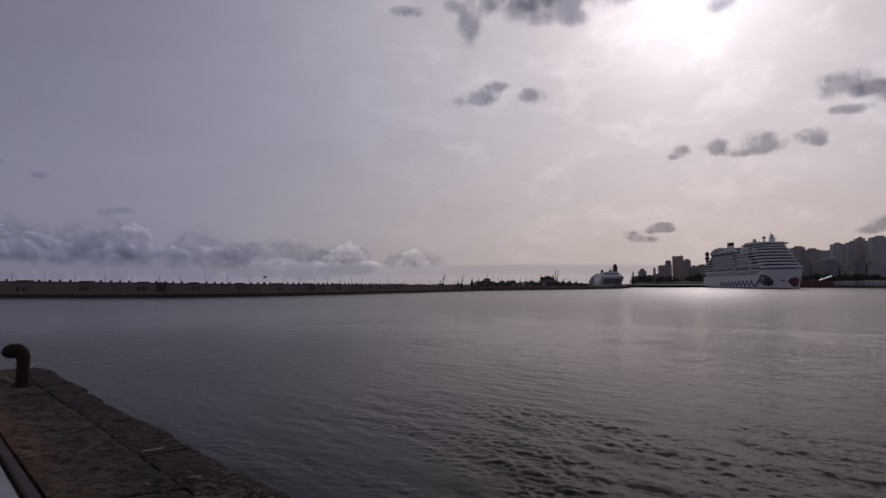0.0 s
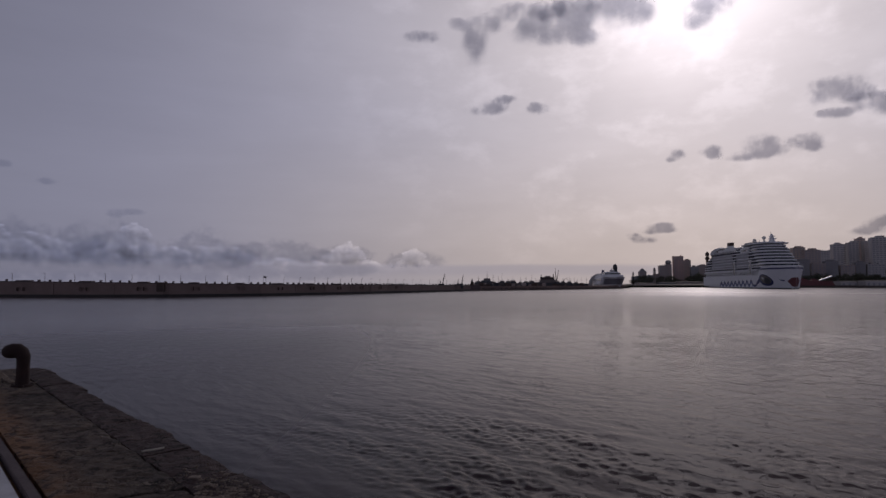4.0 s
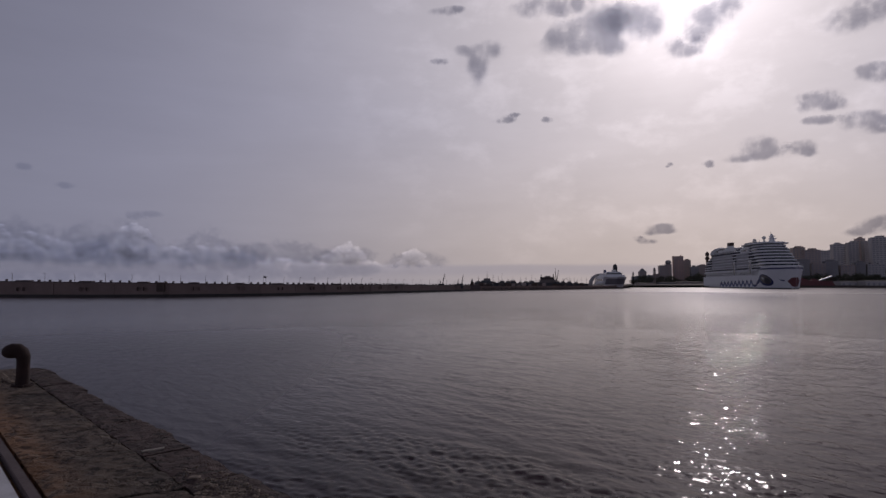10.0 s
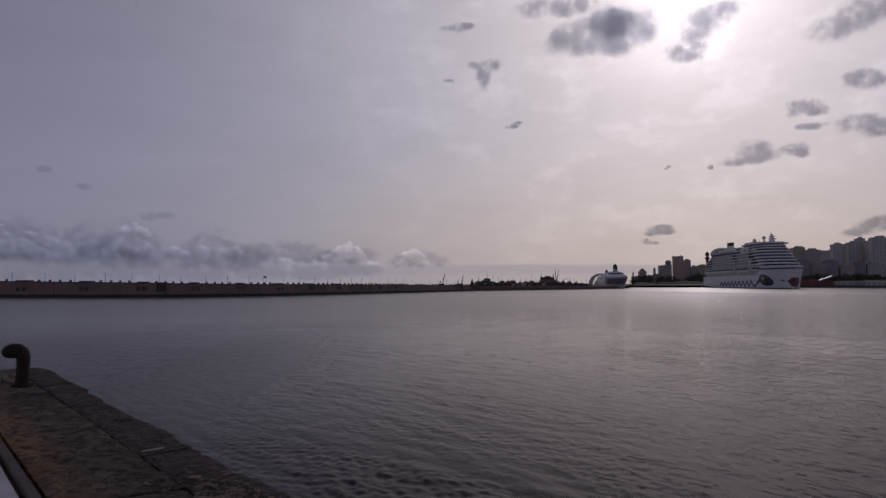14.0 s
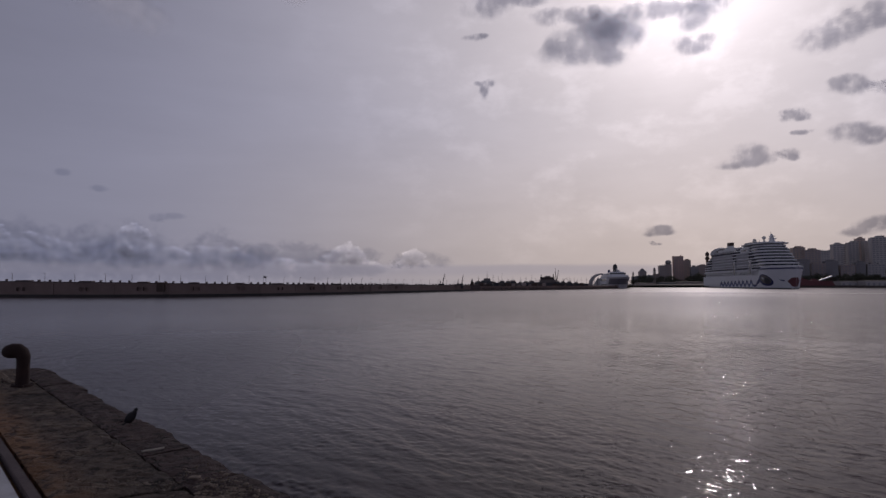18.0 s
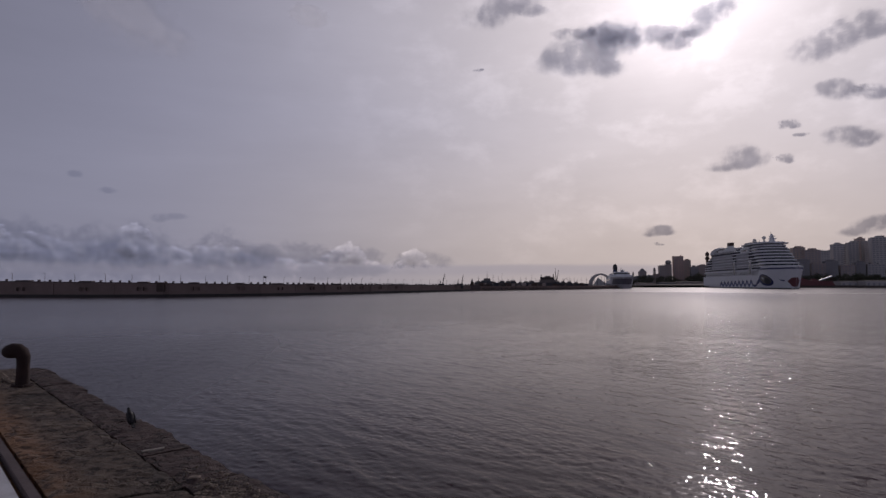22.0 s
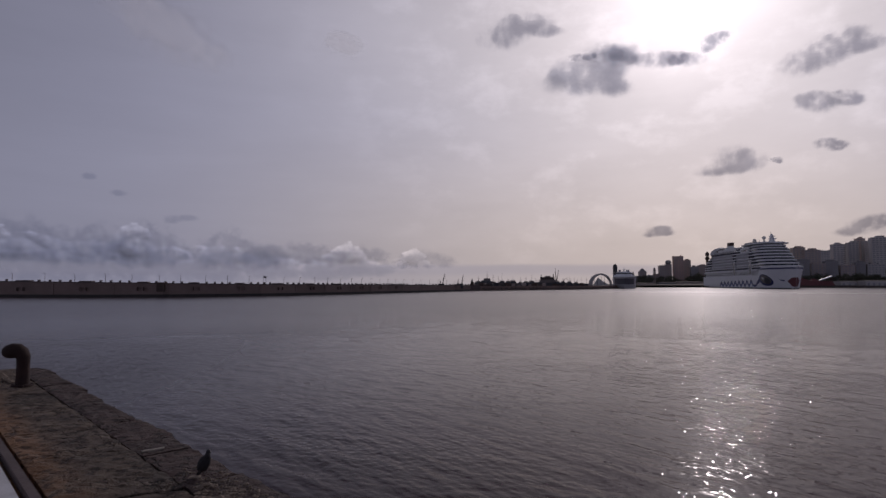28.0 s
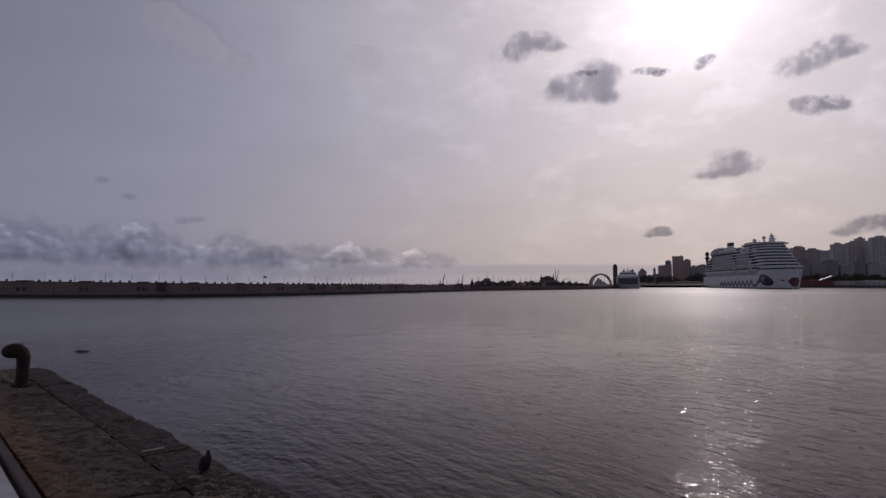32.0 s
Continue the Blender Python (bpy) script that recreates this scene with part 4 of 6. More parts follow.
def shed(uv0, uv1, d, mat, label, base=3.2, deep=14.0):
    a, b = out(uv0, d), out(uv1, d)
    t = thing("warehouse", label, "warehouse", ((a.x + b.x) / 2, d, base))
    W, h = b.x - a.x, a.z - base
    bm = bmesh.new()
    box(bm, -W / 2, W / 2, 0, deep, 0, h)
    part("wall", bm, mat, t)
    bm = bmesh.new()
    prism(bm, [(-W / 2 - 0.4, -0.5), (W / 2 + 0.4, -0.5), (W / 2 + 0.4, deep + 0.5), (-W / 2 - 0.4, deep + 0.5)], h + 0.004, h + 0.9, [(-W / 2 + 1, deep * 0.4), (W / 2 - 1, deep * 0.4), (W / 2 - 1, deep * 0.6), (-W / 2 + 1, deep * 0.6)])
    part("roof", bm, M["concrete"], t)
    n = max(2, int(W / 7))
    for k in range(n):
        bm = bmesh.new()
        x = -W / 2 + W * (k + 0.5) / n
        box(bm, x - 1.3, x + 1.3, -0.08, 0.3, 0, h * 0.5)
        part("door", bm, M["pane"], t)
    return t


shed((688, 4), (729, 4), 760, WALLS[2], "long pale harbour shed")
shed((731, 5), (797, 5), 745, WALLS[2], "long pale harbour shed")
shed((633, 2), (688, 2), 790, WALLS[5], "dark low harbour shed")
shed((373, 2), (402, 2), 1045, WALLS[5], "dark low harbour shed")
shed((404, 3), (451, 3), 1045, WALLS[4], "brown low harbour shed")
shed((336, 1), (367, 1), 1030, WALLS[4], "brown low harbour shed")


def red_hall():
    """Red dockside structure with a tilted white ramp beside the bow."""
    p = out((644, -0), 735)
    t = thing("dock_ramp", "red dockside hall with a tilted white gangway", "port building", (p.x, p.y, 3.2))
    bm = bmesh.new()
    prism(bm, [(-24, 0), (25, 0), (25, 9), (-24, 9)], 0, 5.6, [(-21, 1), (22, 1), (22, 8), (-21, 8)])
    part("hall", bm, M["red"], t)
    for x0, x1, h in ((-23, -6, 11.5), (-4, 9, 8.6)):
        bm = bmesh.new()
        prism(bm, [(x0, 0.5), (x1, 0.5), (x1, 8.5), (x0, 8.5)], 5.604, h, [(x0 + 2, 4), (x0 + 5, 4), (x0 + 5, 5), (x0 + 2, 5)])
        part("tent_roof", bm, M["red"], t, "red peaked tent roof")
    bm = bmesh.new()
    v = box(bm, 4, 20, -3, 0, 6.0, 7.2)
    for q in v:
        q.co.z += (q.co.x - 4) * 0.33
    part("gangway", bm, M["white"], t, "tilted white gangway")
    for x in (6, 13, 19):
        bm = bmesh.new()
        tube(bm, [(x, -1.5, 0), (x, -1.5, 6 + (x - 4) * 0.33)], 0.35, 6)
        part("strut", bm, M["red"], t)


red_hall()

# boats and gear along the mole


def yacht(uv, d, L, label, mat, mast=0.0, cabin=0.35, base=0.0):
    p = out(uv, d)
    t = thing("motor_yacht", label, "boat", (p.x, d, base), rnd.uniform(-12, 12))
    bm = bmesh.new()
    h = L * 0.14
    lo = [(-L / 2, -L * 0.09), (L * 0.25, -L * 0.10), (L * 0.46, 0), (L * 0.25, L * 0.10), (-L / 2, L * 0.09)]
    hi = [(-L * 0.51, -L * 0.12), (L * 0.25, -L * 0.13), (L * 0.55, 0), (L * 0.25, L * 0.13), (-L * 0.51, L * 0.12)]
    prism(bm, lo, -0.6, h, hi)
    part("hull", bm, mat, t)
    for k in range(2):
        bm = bmesh.new()
        s, z0 = 1 - 0.35 * k, h + 0.003 + k * L * cabin * 0.28
        prism(bm, [(-L * 0.35 * s, -L * 0.1 * s), (L * 0.22 * s, -L * 0.1 * s), (L * 0.22 * s, L * 0.1 * s), (-L * 0.35 * s, L * 0.1 * s)], z0, z0 + L * cabin * 0.28,
              [(-L * 0.32 * s, -L * 0.09 * s), (L * 0.10 * s, -L * 0.09 * s), (L * 0.10 * s, L * 0.09 * s), (-L * 0.32 * s, L * 0.09 * s)])
        part("cabin", bm, M["iris"] if k else M["glass"], t)
    if mast:
        bm = bmesh.new()
        tube(bm, [(-L * 0.05, 0, h), (-L * 0.05, 0, mast)], [0.16, 0.07], 6)
        tube(bm, [(-L * 0.05 - 1.2, 0, mast * 0.7), (-L * 0.05 + 1.2, 0, mast * 0.7)], 0.06, 5)
        part("mast", bm, M["shade"], t)
    return t


# dark paints stand in for the shade on these backlit boats
for x, dd, L, mast, lab, mm in (
    ((80, -9), 505, 19, 12.5, "motor yacht with a pyramid of decks, darkened to a silhouette", "iris"),
    ((106, -9), 520, 13, 11.5, "dark fishing boat with a short mast", "shade"),
    ((125, -9), 530, 14, 8.0, "motor yacht laid up on the mole, darkened to a silhouette", "iris"),
    ((138, -8), 540, 10, 7.0, "small pale boat laid up on the mole", "cream"),
    ((148, -8), 545, 12, 9.0, "small dark boat with a mast", "shade"),
    ((213, -8), 570, 12, 8.0, "small boat laid up on the mole, darkened to a silhouette", "iris"),
    ((90, -9), 512, 11, 10.0, "small dark boat with a mast", "shade"),
    ((116, -9), 525, 12, 6.0, "low brown boat laid up on the mole", "brown"),
    ((158, -8), 552, 14, 10.5, "dark fishing boat with a short mast", "shade"),
    ((168, -8), 556, 10, 6.5, "low brown boat laid up on the mole", "brown"),
    ((203, -8), 566, 13, 9.5, "small dark boat with a mast", "shade"),
    ((224, -8), 574, 12, 9.0, "dark fishing boat with a short mast", "shade"),
    ((236, -7), 580, 10, 6.0, "low brown boat laid up on the mole", "brown"),
    ((64, -9), 490, 12, 8.5, "low grey-brown boat laid up on the mole", "iris"),
):
    yacht(x, dd, L, lab, M[mm], mast, base=3.9 if dd > 400 else 0).location.y += 12

MASTS = [((96, 13), 575), ((102, 8), 575), ((113, 11), 575), ((134, 12), 585), ((160, 10), 590), ((227, 11), 610), ((232, 9), 610), ((239, 12), 610), ((248, 13), 615), ((220, 9), 610), ((179, 12), 590), ((71, 8), 540), ((256, 10), 620)]
for uv, dd in MASTS:
    p = out(uv, dd)
    t = thing("sailboat_mast", "thin dark mast of a moored boat behind the mole", "mast", (p.x, dd, 3.6), group="masts behind the mole")
    bm = bmesh.new()
    h = p.z - 3.6
    tube(bm, [(0, 0, 0), (0, 0, h)], [0.16, 0.08], 6)
    part("pole", bm, M["shade"], t)
    bm = bmesh.new()
    tube(bm, [(-1.0, 0, h * 0.66), (1.0, 0, h * 0.66)], 0.06, 5)
    tube(bm, [(0, 0, h * 0.2), (-2.6, 0, h * 0.22)], 0.09, 5)
    part("spreader", bm, M["shade"], t)


def tug():
    """Dark harbour vessel with a block of cabins, and the crane behind it."""
    p = out((180, -2), 585)
    t = thing("harbour_vessel", "dark service vessel with a block of cabins", "ship", (p.x, 585, 3.6))
    bm = bmesh.new()
    prism(bm, [(-12, -3), (9, -3), (12, 0), (9, 3), (-12, 3)], 0, 3.0, [(-12.5, -3.4), (10, -3.4), (13.5, 0), (10, 3.4), (-12.5, 3.4)])
    part("hull", bm, M["shade"], t)
    # cabins in dark paint, standing in for the shade of a backlit vessel
    for x0, x1, z0, z1, k in ((-7.5, 8, 3.004, 6.0, "iris"), (-6.5, 7.0, 6.004, 8.6, "brown"), (-2, 3, 8.604, 9.8, "iris")):
        bm = bmesh.new()
        box(bm, x0, x1, -2.6, 2.6, z0, z1)
        part("cabin", bm, M[k], t)
    for x in (-6, 6.3):
        bm = bmesh.new()
        tube(bm, [(x, 0, 8.4), (x, 0, 11.6)], [0.45, 0.35], 8)
        part("funnel", bm, M["shade"], t)
    for k in range(5):
        bm = bmesh.new()
        box(bm, -5.6 + k * 2.6, -4.4 + k * 2.6, -2.66, -2.58, 6.8, 7.8)
        part("window", bm, M["glass"], t)
    derrick((196, -0), (194, 28), 592, "dark quay crane with an upright lattice boom")
    derrick((198, -0), (215, 10), 592, "dark quay crane with a low slanting boom")
    derrick((195, -0), (200, 24), 592, "dark quay crane with a leaning boom")


tug()


def container(x, y, size, mat, label):
    t = thing("container", label, "container", (x, y, 3.604), rnd.uniform(-15, 15), group="clutter along the mole")
    L, W, h = size
    bm = bmesh.new()
    box(bm, -L / 2, L / 2, -W / 2, W / 2, 0, h)
    part("body", bm, mat, t)
    for k in range(int(L / 0.8)):
        bm = bmesh.new()
        x0 = -L / 2 + 0.4 + k * 0.8
        box(bm, x0 - 0.15, x0 + 0.15, -W / 2 - 0.08, -W / 2 + 0.02, 0.1, h - 0.1)
        part("rib", bm, mat, t)


for k in range(58):
    f = rnd.random()
    p0, p1 = Vector((27.55, 455.28)), Vector((145.26, 570.16))
    q = p0.lerp(p1, f) + Vector((3, rnd.uniform(6, 26)))
    mat, label = rnd.choice(((M["brown"], "rusty brown container standing on the mole"), (M["shade"], "dark grey container standing on the mole"), (WALLS[4], "brown crate standing on the mole"), (M["concrete"], "grey concrete block on the mole")))
    container(q.x, q.y, (rnd.uniform(2.5, 6.1), 2.4, rnd.choice((1.3, 2.0, 2.6, 2.6))), mat, label)

# ---- trees on the shore ----


def tree(h, seed):
    r = random.Random(seed)
    t = thing("tree", "dark green leafy tree on the harbour front", "tree", group="harbour trees")
    bm = bmesh.new()
    tube(bm, [(0, 0, -1), (0.1, 0, h * 0.25), (0.2, 0.1, h * 0.55)], [h * 0.035, h * 0.028, h * 0.016], 7)
    limbs = []
    for k in range(6):
        a = k * 1.05 + r.uniform(-0.3, 0.3)
        e = Vector((math.cos(a) * h * r.uniform(0.18, 0.34), math.sin(a) * h * r.uniform(0.18, 0.34), h * r.uniform(0.5, 0.85)))
        tube(bm, [(0.1, 0, h * r.uniform(0.25, 0.45)), e * 0.6 + Vector((0, 0, h * 0.12)), e], [h * 0.014, h * 0.010, h * 0.004], 5)
        limbs.append(e)
    part("trunk", bm, M["bark"], t)
    verts, faces = [], []
    for k in range(420):
        c = r.choice(limbs) + Vector((r.gauss(0, h * 0.10), r.gauss(0, h * 0.10), r.gauss(0, h * 0.085)))
        s = h * r.uniform(0.022, 0.05)
        u = Vector((r.uniform(-1, 1), r.uniform(-1, 1), r.uniform(-1, 1))).normalized()
        v = u.orthogonal().normalized()
        o = len(verts)
        verts += [c + u * s, c - u * s * 0.4 + v * s * 0.8, c - u * s * 0.4 - v * s * 0.8, c + u.cross(v) * s * 0.9]
        faces += [(o, o + 1, o + 2), (o, o + 3, o + 1), (o, o + 2, o + 3)]
    ob = new("crown", mesh_of("crown", verts, faces, M["leaf"]))
    ob.parent = t
    return t


TREES = [tree(11, 1), tree(13, 2), tree(9, 3), tree(10, 5)]


def plant():
    spots = []
    for k in range(34):      # along the front below the apartment towers
        u = 0.625 + 0.19 * k / 33
        spots.append((u, rnd.uniform(805, 850), 3.2, rnd.uniform(1.1, 1.7)))
    for k in range(34):
        u = 0.635 + 0.175 * k / 33
        spots.append((u, rnd.uniform(856, 867), 11, rnd.uniform(1.1, 1.6)))
    for k in range(38):      # below the towers on the far shore
        u = 0.325 + 0.15 * k / 37
        spots.append((u + rnd.uniform(-0.003, 0.003), rnd.uniform(1055, 1105), 3.2, rnd.uniform(0.8, 1.5)))
    for k in range(10):
        spots.append((0.425 + 0.04 * k / 9, rnd.uniform(1080, 1120), 3.2, rnd.uniform(1.5, 2.1)))
    for i, (u, y, z, s) in enumerate(spots):
        src = TREES[i % 4]
        m = Matrix.Translation((u * y, y, z)) @ Matrix.Rotation(rnd.uniform(0, 6.28), 4, "Z") @ Matrix.Diagonal((s, s, s * rnd.uniform(0.85, 1.1), 1))
        if i < 4:
            src.matrix_basis = m
        else:
            c = copy_thing(src, Matrix.Identity(4))
            c.matrix_basis = m


plant()

# ---- the cruise ship ----
BOW, FWD = Vector((369.3, 602, 0)), Vector((-0.13, -0.9915, 0))
SHIP = thing("cruise_ship", "huge white cruise ship with painted eye, waves and red lips", "cruise ship", BOW, math.degrees(math.atan2(FWD.y, FWD.x)))
LEN, HALF = 256.0, 18.6


def half_beam(b, z):
    """Half breadth of the hull, b metres behind the stem, at the height z."""
    stem = 5.0 - 0.16 * z
    run = 52.0 - 0.75 * z
    f = min(1.0, max(0.0, (b - stem) / run))
    tail = min(1.0, max(0.0, (LEN - b) / 16.0 + 0.72))
    return HALF * math.sin(f * math.pi / 2) ** 0.72 * tail


def sheer(b):
    """Height of the hull's top edge."""
    k = min(1.0, max(0.0, (b - 44) / 10.0))
    return 24.0 + (15.0 - 24.0) * k


def hull():
    bm = bmesh.new()
    bs = [-0.0, 1, 2, 3.5, 5, 7, 9, 12, 15, 19, 24, 30, 36, 44, 46, 48, 50, 52, 54, 60, 75, 100, 140, 190, 230, 240, 248, 256]
    cols = []
    for b in bs:
        top = sheer(b)
        col = {}
        for s in (-1, 1):
            row = []
            for k in range(9):
                z = -4 + (top + 4) * k / 8
                bb = max(b, 5.0 - 0.16 * z)
                row.append(bm.verts.new((-bb, s * half_beam(bb, z), z)))
            col[s] = row
        cols.append(col)
    for c0, c1 in zip(cols, cols[1:]):
        for s in (-1, 1):
            for k in range(8):
                q = (c0[s][k], c1[s][k], c1[s][k + 1], c0[s][k + 1])
                bm.faces.new(q)
        bm.faces.new((c0[-1][8], c1[-1][8], c1[1][8], c0[1][8]))
    c = cols[-1]
    for k in range(8):
        bm.faces.new((c[-1][k], c[1][k], c[1][k + 1], c[-1][k + 1]))
    bmesh.ops.remove_doubles(bm, verts=bm.verts[:], dist=0.02)
    part("hull", bm, M["white"], SHIP)
    bm = bmesh.new()
    for s in (-1, 1):
        rows = []
        for b in [5.2 + 250.6 * i / 90 for i in range(91)]:
            rows.append([bm.verts.new((-b, s * (half_beam(b, z) + 0.06), z)) for z in (-0.5, 1.1)])
        for r0, r1 in zip(rows, rows[1:]):
            bm.faces.new((r0[0], r1[0], r1[1], r0[1]))
    part("boot_stripe", bm, M["shade"], SHIP, "dark waterline stripe")


def decal(name, pts, mat, label, side=-1, lift=0.12, sub=6):
    """A painted patch that follows the hull: pts are (metres behind the stem, height)."""
    bm = bmesh.new()
    f = bm.faces.new([bm.verts.new((p[0], p[1], 0)) for p in pts])
    bmesh.ops.triangulate(bm, faces=[f])
    for _ in range(sub):
        long_edges = [e for e in bm.edges if e.calc_length() > 2.2]
        if not long_edges:
            break
        bmesh.ops.subdivide_edges(bm, edges=long_edges, cuts=1)
        bmesh.ops.triangulate(bm, faces=bm.faces[:])
    for v in bm.verts:
        b, z = v.co.x, v.co.y
        v.co = (-b, side * (half_beam(b, z) + lift), z)
    part(name, bm, mat, SHIP, label)


def paint():
    # zigzag waves along the side
    b = 66.0
    while b < 172:
        h = 7.0 - (b - 66) * 0.022
        w = 12.5
        z0 = 4.0
        for mat, dz, lift in (("navy", 0.0, 0.12), ("blue", -1.9, 0.07)):
            decal("wave_stripe", [(b, z0 + dz), (b + w / 2, z0 + dz + h), (b + w, z0 + dz), (b + w, z0 + dz - 1.9), (b + w / 2, z0 + dz + h - 2.6), (b, z0 + dz - 1.9)], M[mat], "", lift=lift)
        b += w
    # the eye with its sweep
    def oval(b, z, rb, rz, tilt=0.0, n=24):
        pts = []
        for k in range(n):
            a = 6.28318 * k / n
            x, y = rb * math.cos(a), rz * math.sin(a)
            pts.append((b + x, z + y + tilt * x))
        return pts
    decal("eye_outline", oval(37, 9.6, 12.5, 6.2, 0.16), M["navy"], "dark blue painted eye outline")
    decal("iris", oval(36.5, 10.2, 9.6, 4.6, 0.16), M["iris"], "grey-brown painted iris", lift=0.18)
    decal("pupil", oval(33, 8.4, 4.6, 3.4, 0.1, 16), M["shade"], "", lift=0.25)
    decal("eye_white", oval(40, 11.4, 2.6, 1.0, 0.2, 12), M["cream"], "", lift=0.32)
    decal("eye_sweep", [(46, 13.0), (53, 9.5), (60, 4.0), (66, 5.0), (66, 3.0), (60, 1.6), (52, 5.5), (46, 8)], M["navy"], "")
    for s in (-1, 1):
        decal("lips", [(2.9, 12.2), (5.0, 11.9), (7.2, 10.2), (9.6, 8.2), (8.0, 5.4), (6.4, 2.6), (4.4, 2.2)], M["red"], "red painted lips", side=s)
        decal("lip_tail", [(12.0, 9.2), (14.5, 9.8), (17.5, 10.2), (14.5, 8.4), (12.0, 7.8)], M["navy"], "", side=s)


def outline(b0, b1, hw, nose=0.0, n=10):
    """A deck's plan: straight sides, and a rounded front that bulges by nose metres."""
    pts = []
    for i in range(n + 1):
        a = -math.pi / 2 + math.pi * i / n
        pts.append((-(b0 + nose) + nose * math.cos(a), hw * (math.sin(a) if nose else (-1 + 2 * i / n))))
    pts += [(-b1, hw), (-b1, -hw)]
    return pts


def decks():
    def level(name, b0, b1, hw, nose, z0, z1, mat, label=""):
        bm = bmesh.new()
        prism(bm, outline(b0, b1, hw, nose), z0, z1)
        part(name, bm, M[mat], SHIP, label)
    # promenade with the lifeboats
    level("promenade", 50, 246, 15.5, 0, 15.0, 21.2, "cream")
    # cabin decks with balconies: recessed wall coloured dark as shade, pale parapet and slab at every deck
    tops = [(21.2, 46, 240), (24.2, 19, 240), (27.2, 24, 239), (30.8, 30, 236), (34.4, 35, 230), (38.0, 39, 224), (41.6, 43, 214), (45.2, 46, 128), (48.2, 48, 104)]
    for i, (z, b0, b1) in enumerate(tops):
        hw = 18.6 - max(0, i - 5) * 0.9
        rise = (tops[i + 1][0] if i + 1 < len(tops) else 51.2) - z
        level("cabin_wall", b0 + 2.2, b1 - 1, hw - 2.2, 14.5, z + 0.3, z + rise, "gap", "dark recessed balcony row")
        level("deck_edge", b0, b1, hw, 16, z, z + 1.15, "white", "white balcony parapet")
        if i > 1:
            level("front_parapet", b0 - 0.3, min(b0 + 26, b1), hw + 0.12, 16, z + 0.1, z + rise * 0.52, "white", "broad white band round the bow front")
    level("bridge_windows", 43.4, 74, 17.85, 15.5, 43.52, 45.19, "glass", "dark band of bridge windows")
    level("lounge_windows", 20.4, 74, 18.7, 15.8, 25.35, 27.15, "glass", "dark band of lounge windows")
    # white walls between the balconies of the side, a bay apart
    fb = bmesh.new()
    box(fb, -0.22, 0.22, -18.72, -16.4, 24.3, 42.3)
    fm = bpy.data.meshes.new("balcony_divider")
    fb.to_mesh(fm)
    fb.free()
    fm.materials.append(M["cream"])
    b = 84
    while b < 214:
        if abs(b - 124) > 6:
            shared("balcony_divider", fm, SHIP, Matrix.Translation((-b, 0, 0)))
        b += 6.5
    # slanted white screen where the tall fore block ends
    bm = bmesh.new()
    prism(bm, [(-104, -18.2), (-80, -18.2), (-80, -16.5), (-104, -16.5)], 42.4, 47.6)
    screen = part("side_screen", bm, M["white"], SHIP)
    bm = bmesh.new()
    box(bm, -101, -83, -18.32, -18.21, 44.0, 46.0)
    part("screen_glazing", bm, M["glass"], screen)
    level("bridge_deck", 47, 100, 17.6, 13, 51.2, 52.3, "white")
    level("bridge_roof", 52, 96, 15.5, 11, 52.304, 53.4, "cream")
    for z0, z1, b0, b1, hw in ((45.204, 48.2, 158, 206, 16.0), (48.204, 51.0, 168, 200, 13.0)):
        level("stern_terrace", b0, b1, hw, 4, z0, z1, "cream", "stepped pale stern terrace")
    # tall dark glazing slots amidships
    for b in (74, 124):
        bm = bmesh.new()
        box(bm, -b - 4, -b + 4, -18.95, -18.62, 15.5, 33)
        tower = part("glass_tower", bm, M["white"], SHIP)
        bm = bmesh.new()
        box(bm, -b - 2.6, -b + 2.6, -19.05, -18.954, 16, 32)
        part("glazing", bm, M["glass"], tower, "dark glazing")
    # lifeboats
    bm = bmesh.new()
    blob(bm, (0, 0, 0), (5.2, 1.7, 1.5), 12, 8)
    me = bpy.data.meshes.new("lifeboat")
    bm.to_mesh(me)
    bm.free()
    me.materials.append(M["cream"])
    for s in (-1, 1):
        b = 84
        while b < 235:
            if abs(b - 124) > 9:
                shared("lifeboat", me, SHIP, pose(-b, s * 17.2, 17.6), "pale covered lifeboat")
            b += 13.5
    # overhang shading the boats
    for s in (-1, 1):
        bm = bmesh.new()
        box(bm, -244, -56, min(s * 18.58, s * 14), max(s * 18.58, s * 14), 20.2, 21.15)
        part("boat_deck_roof", bm, M["white"], SHIP)


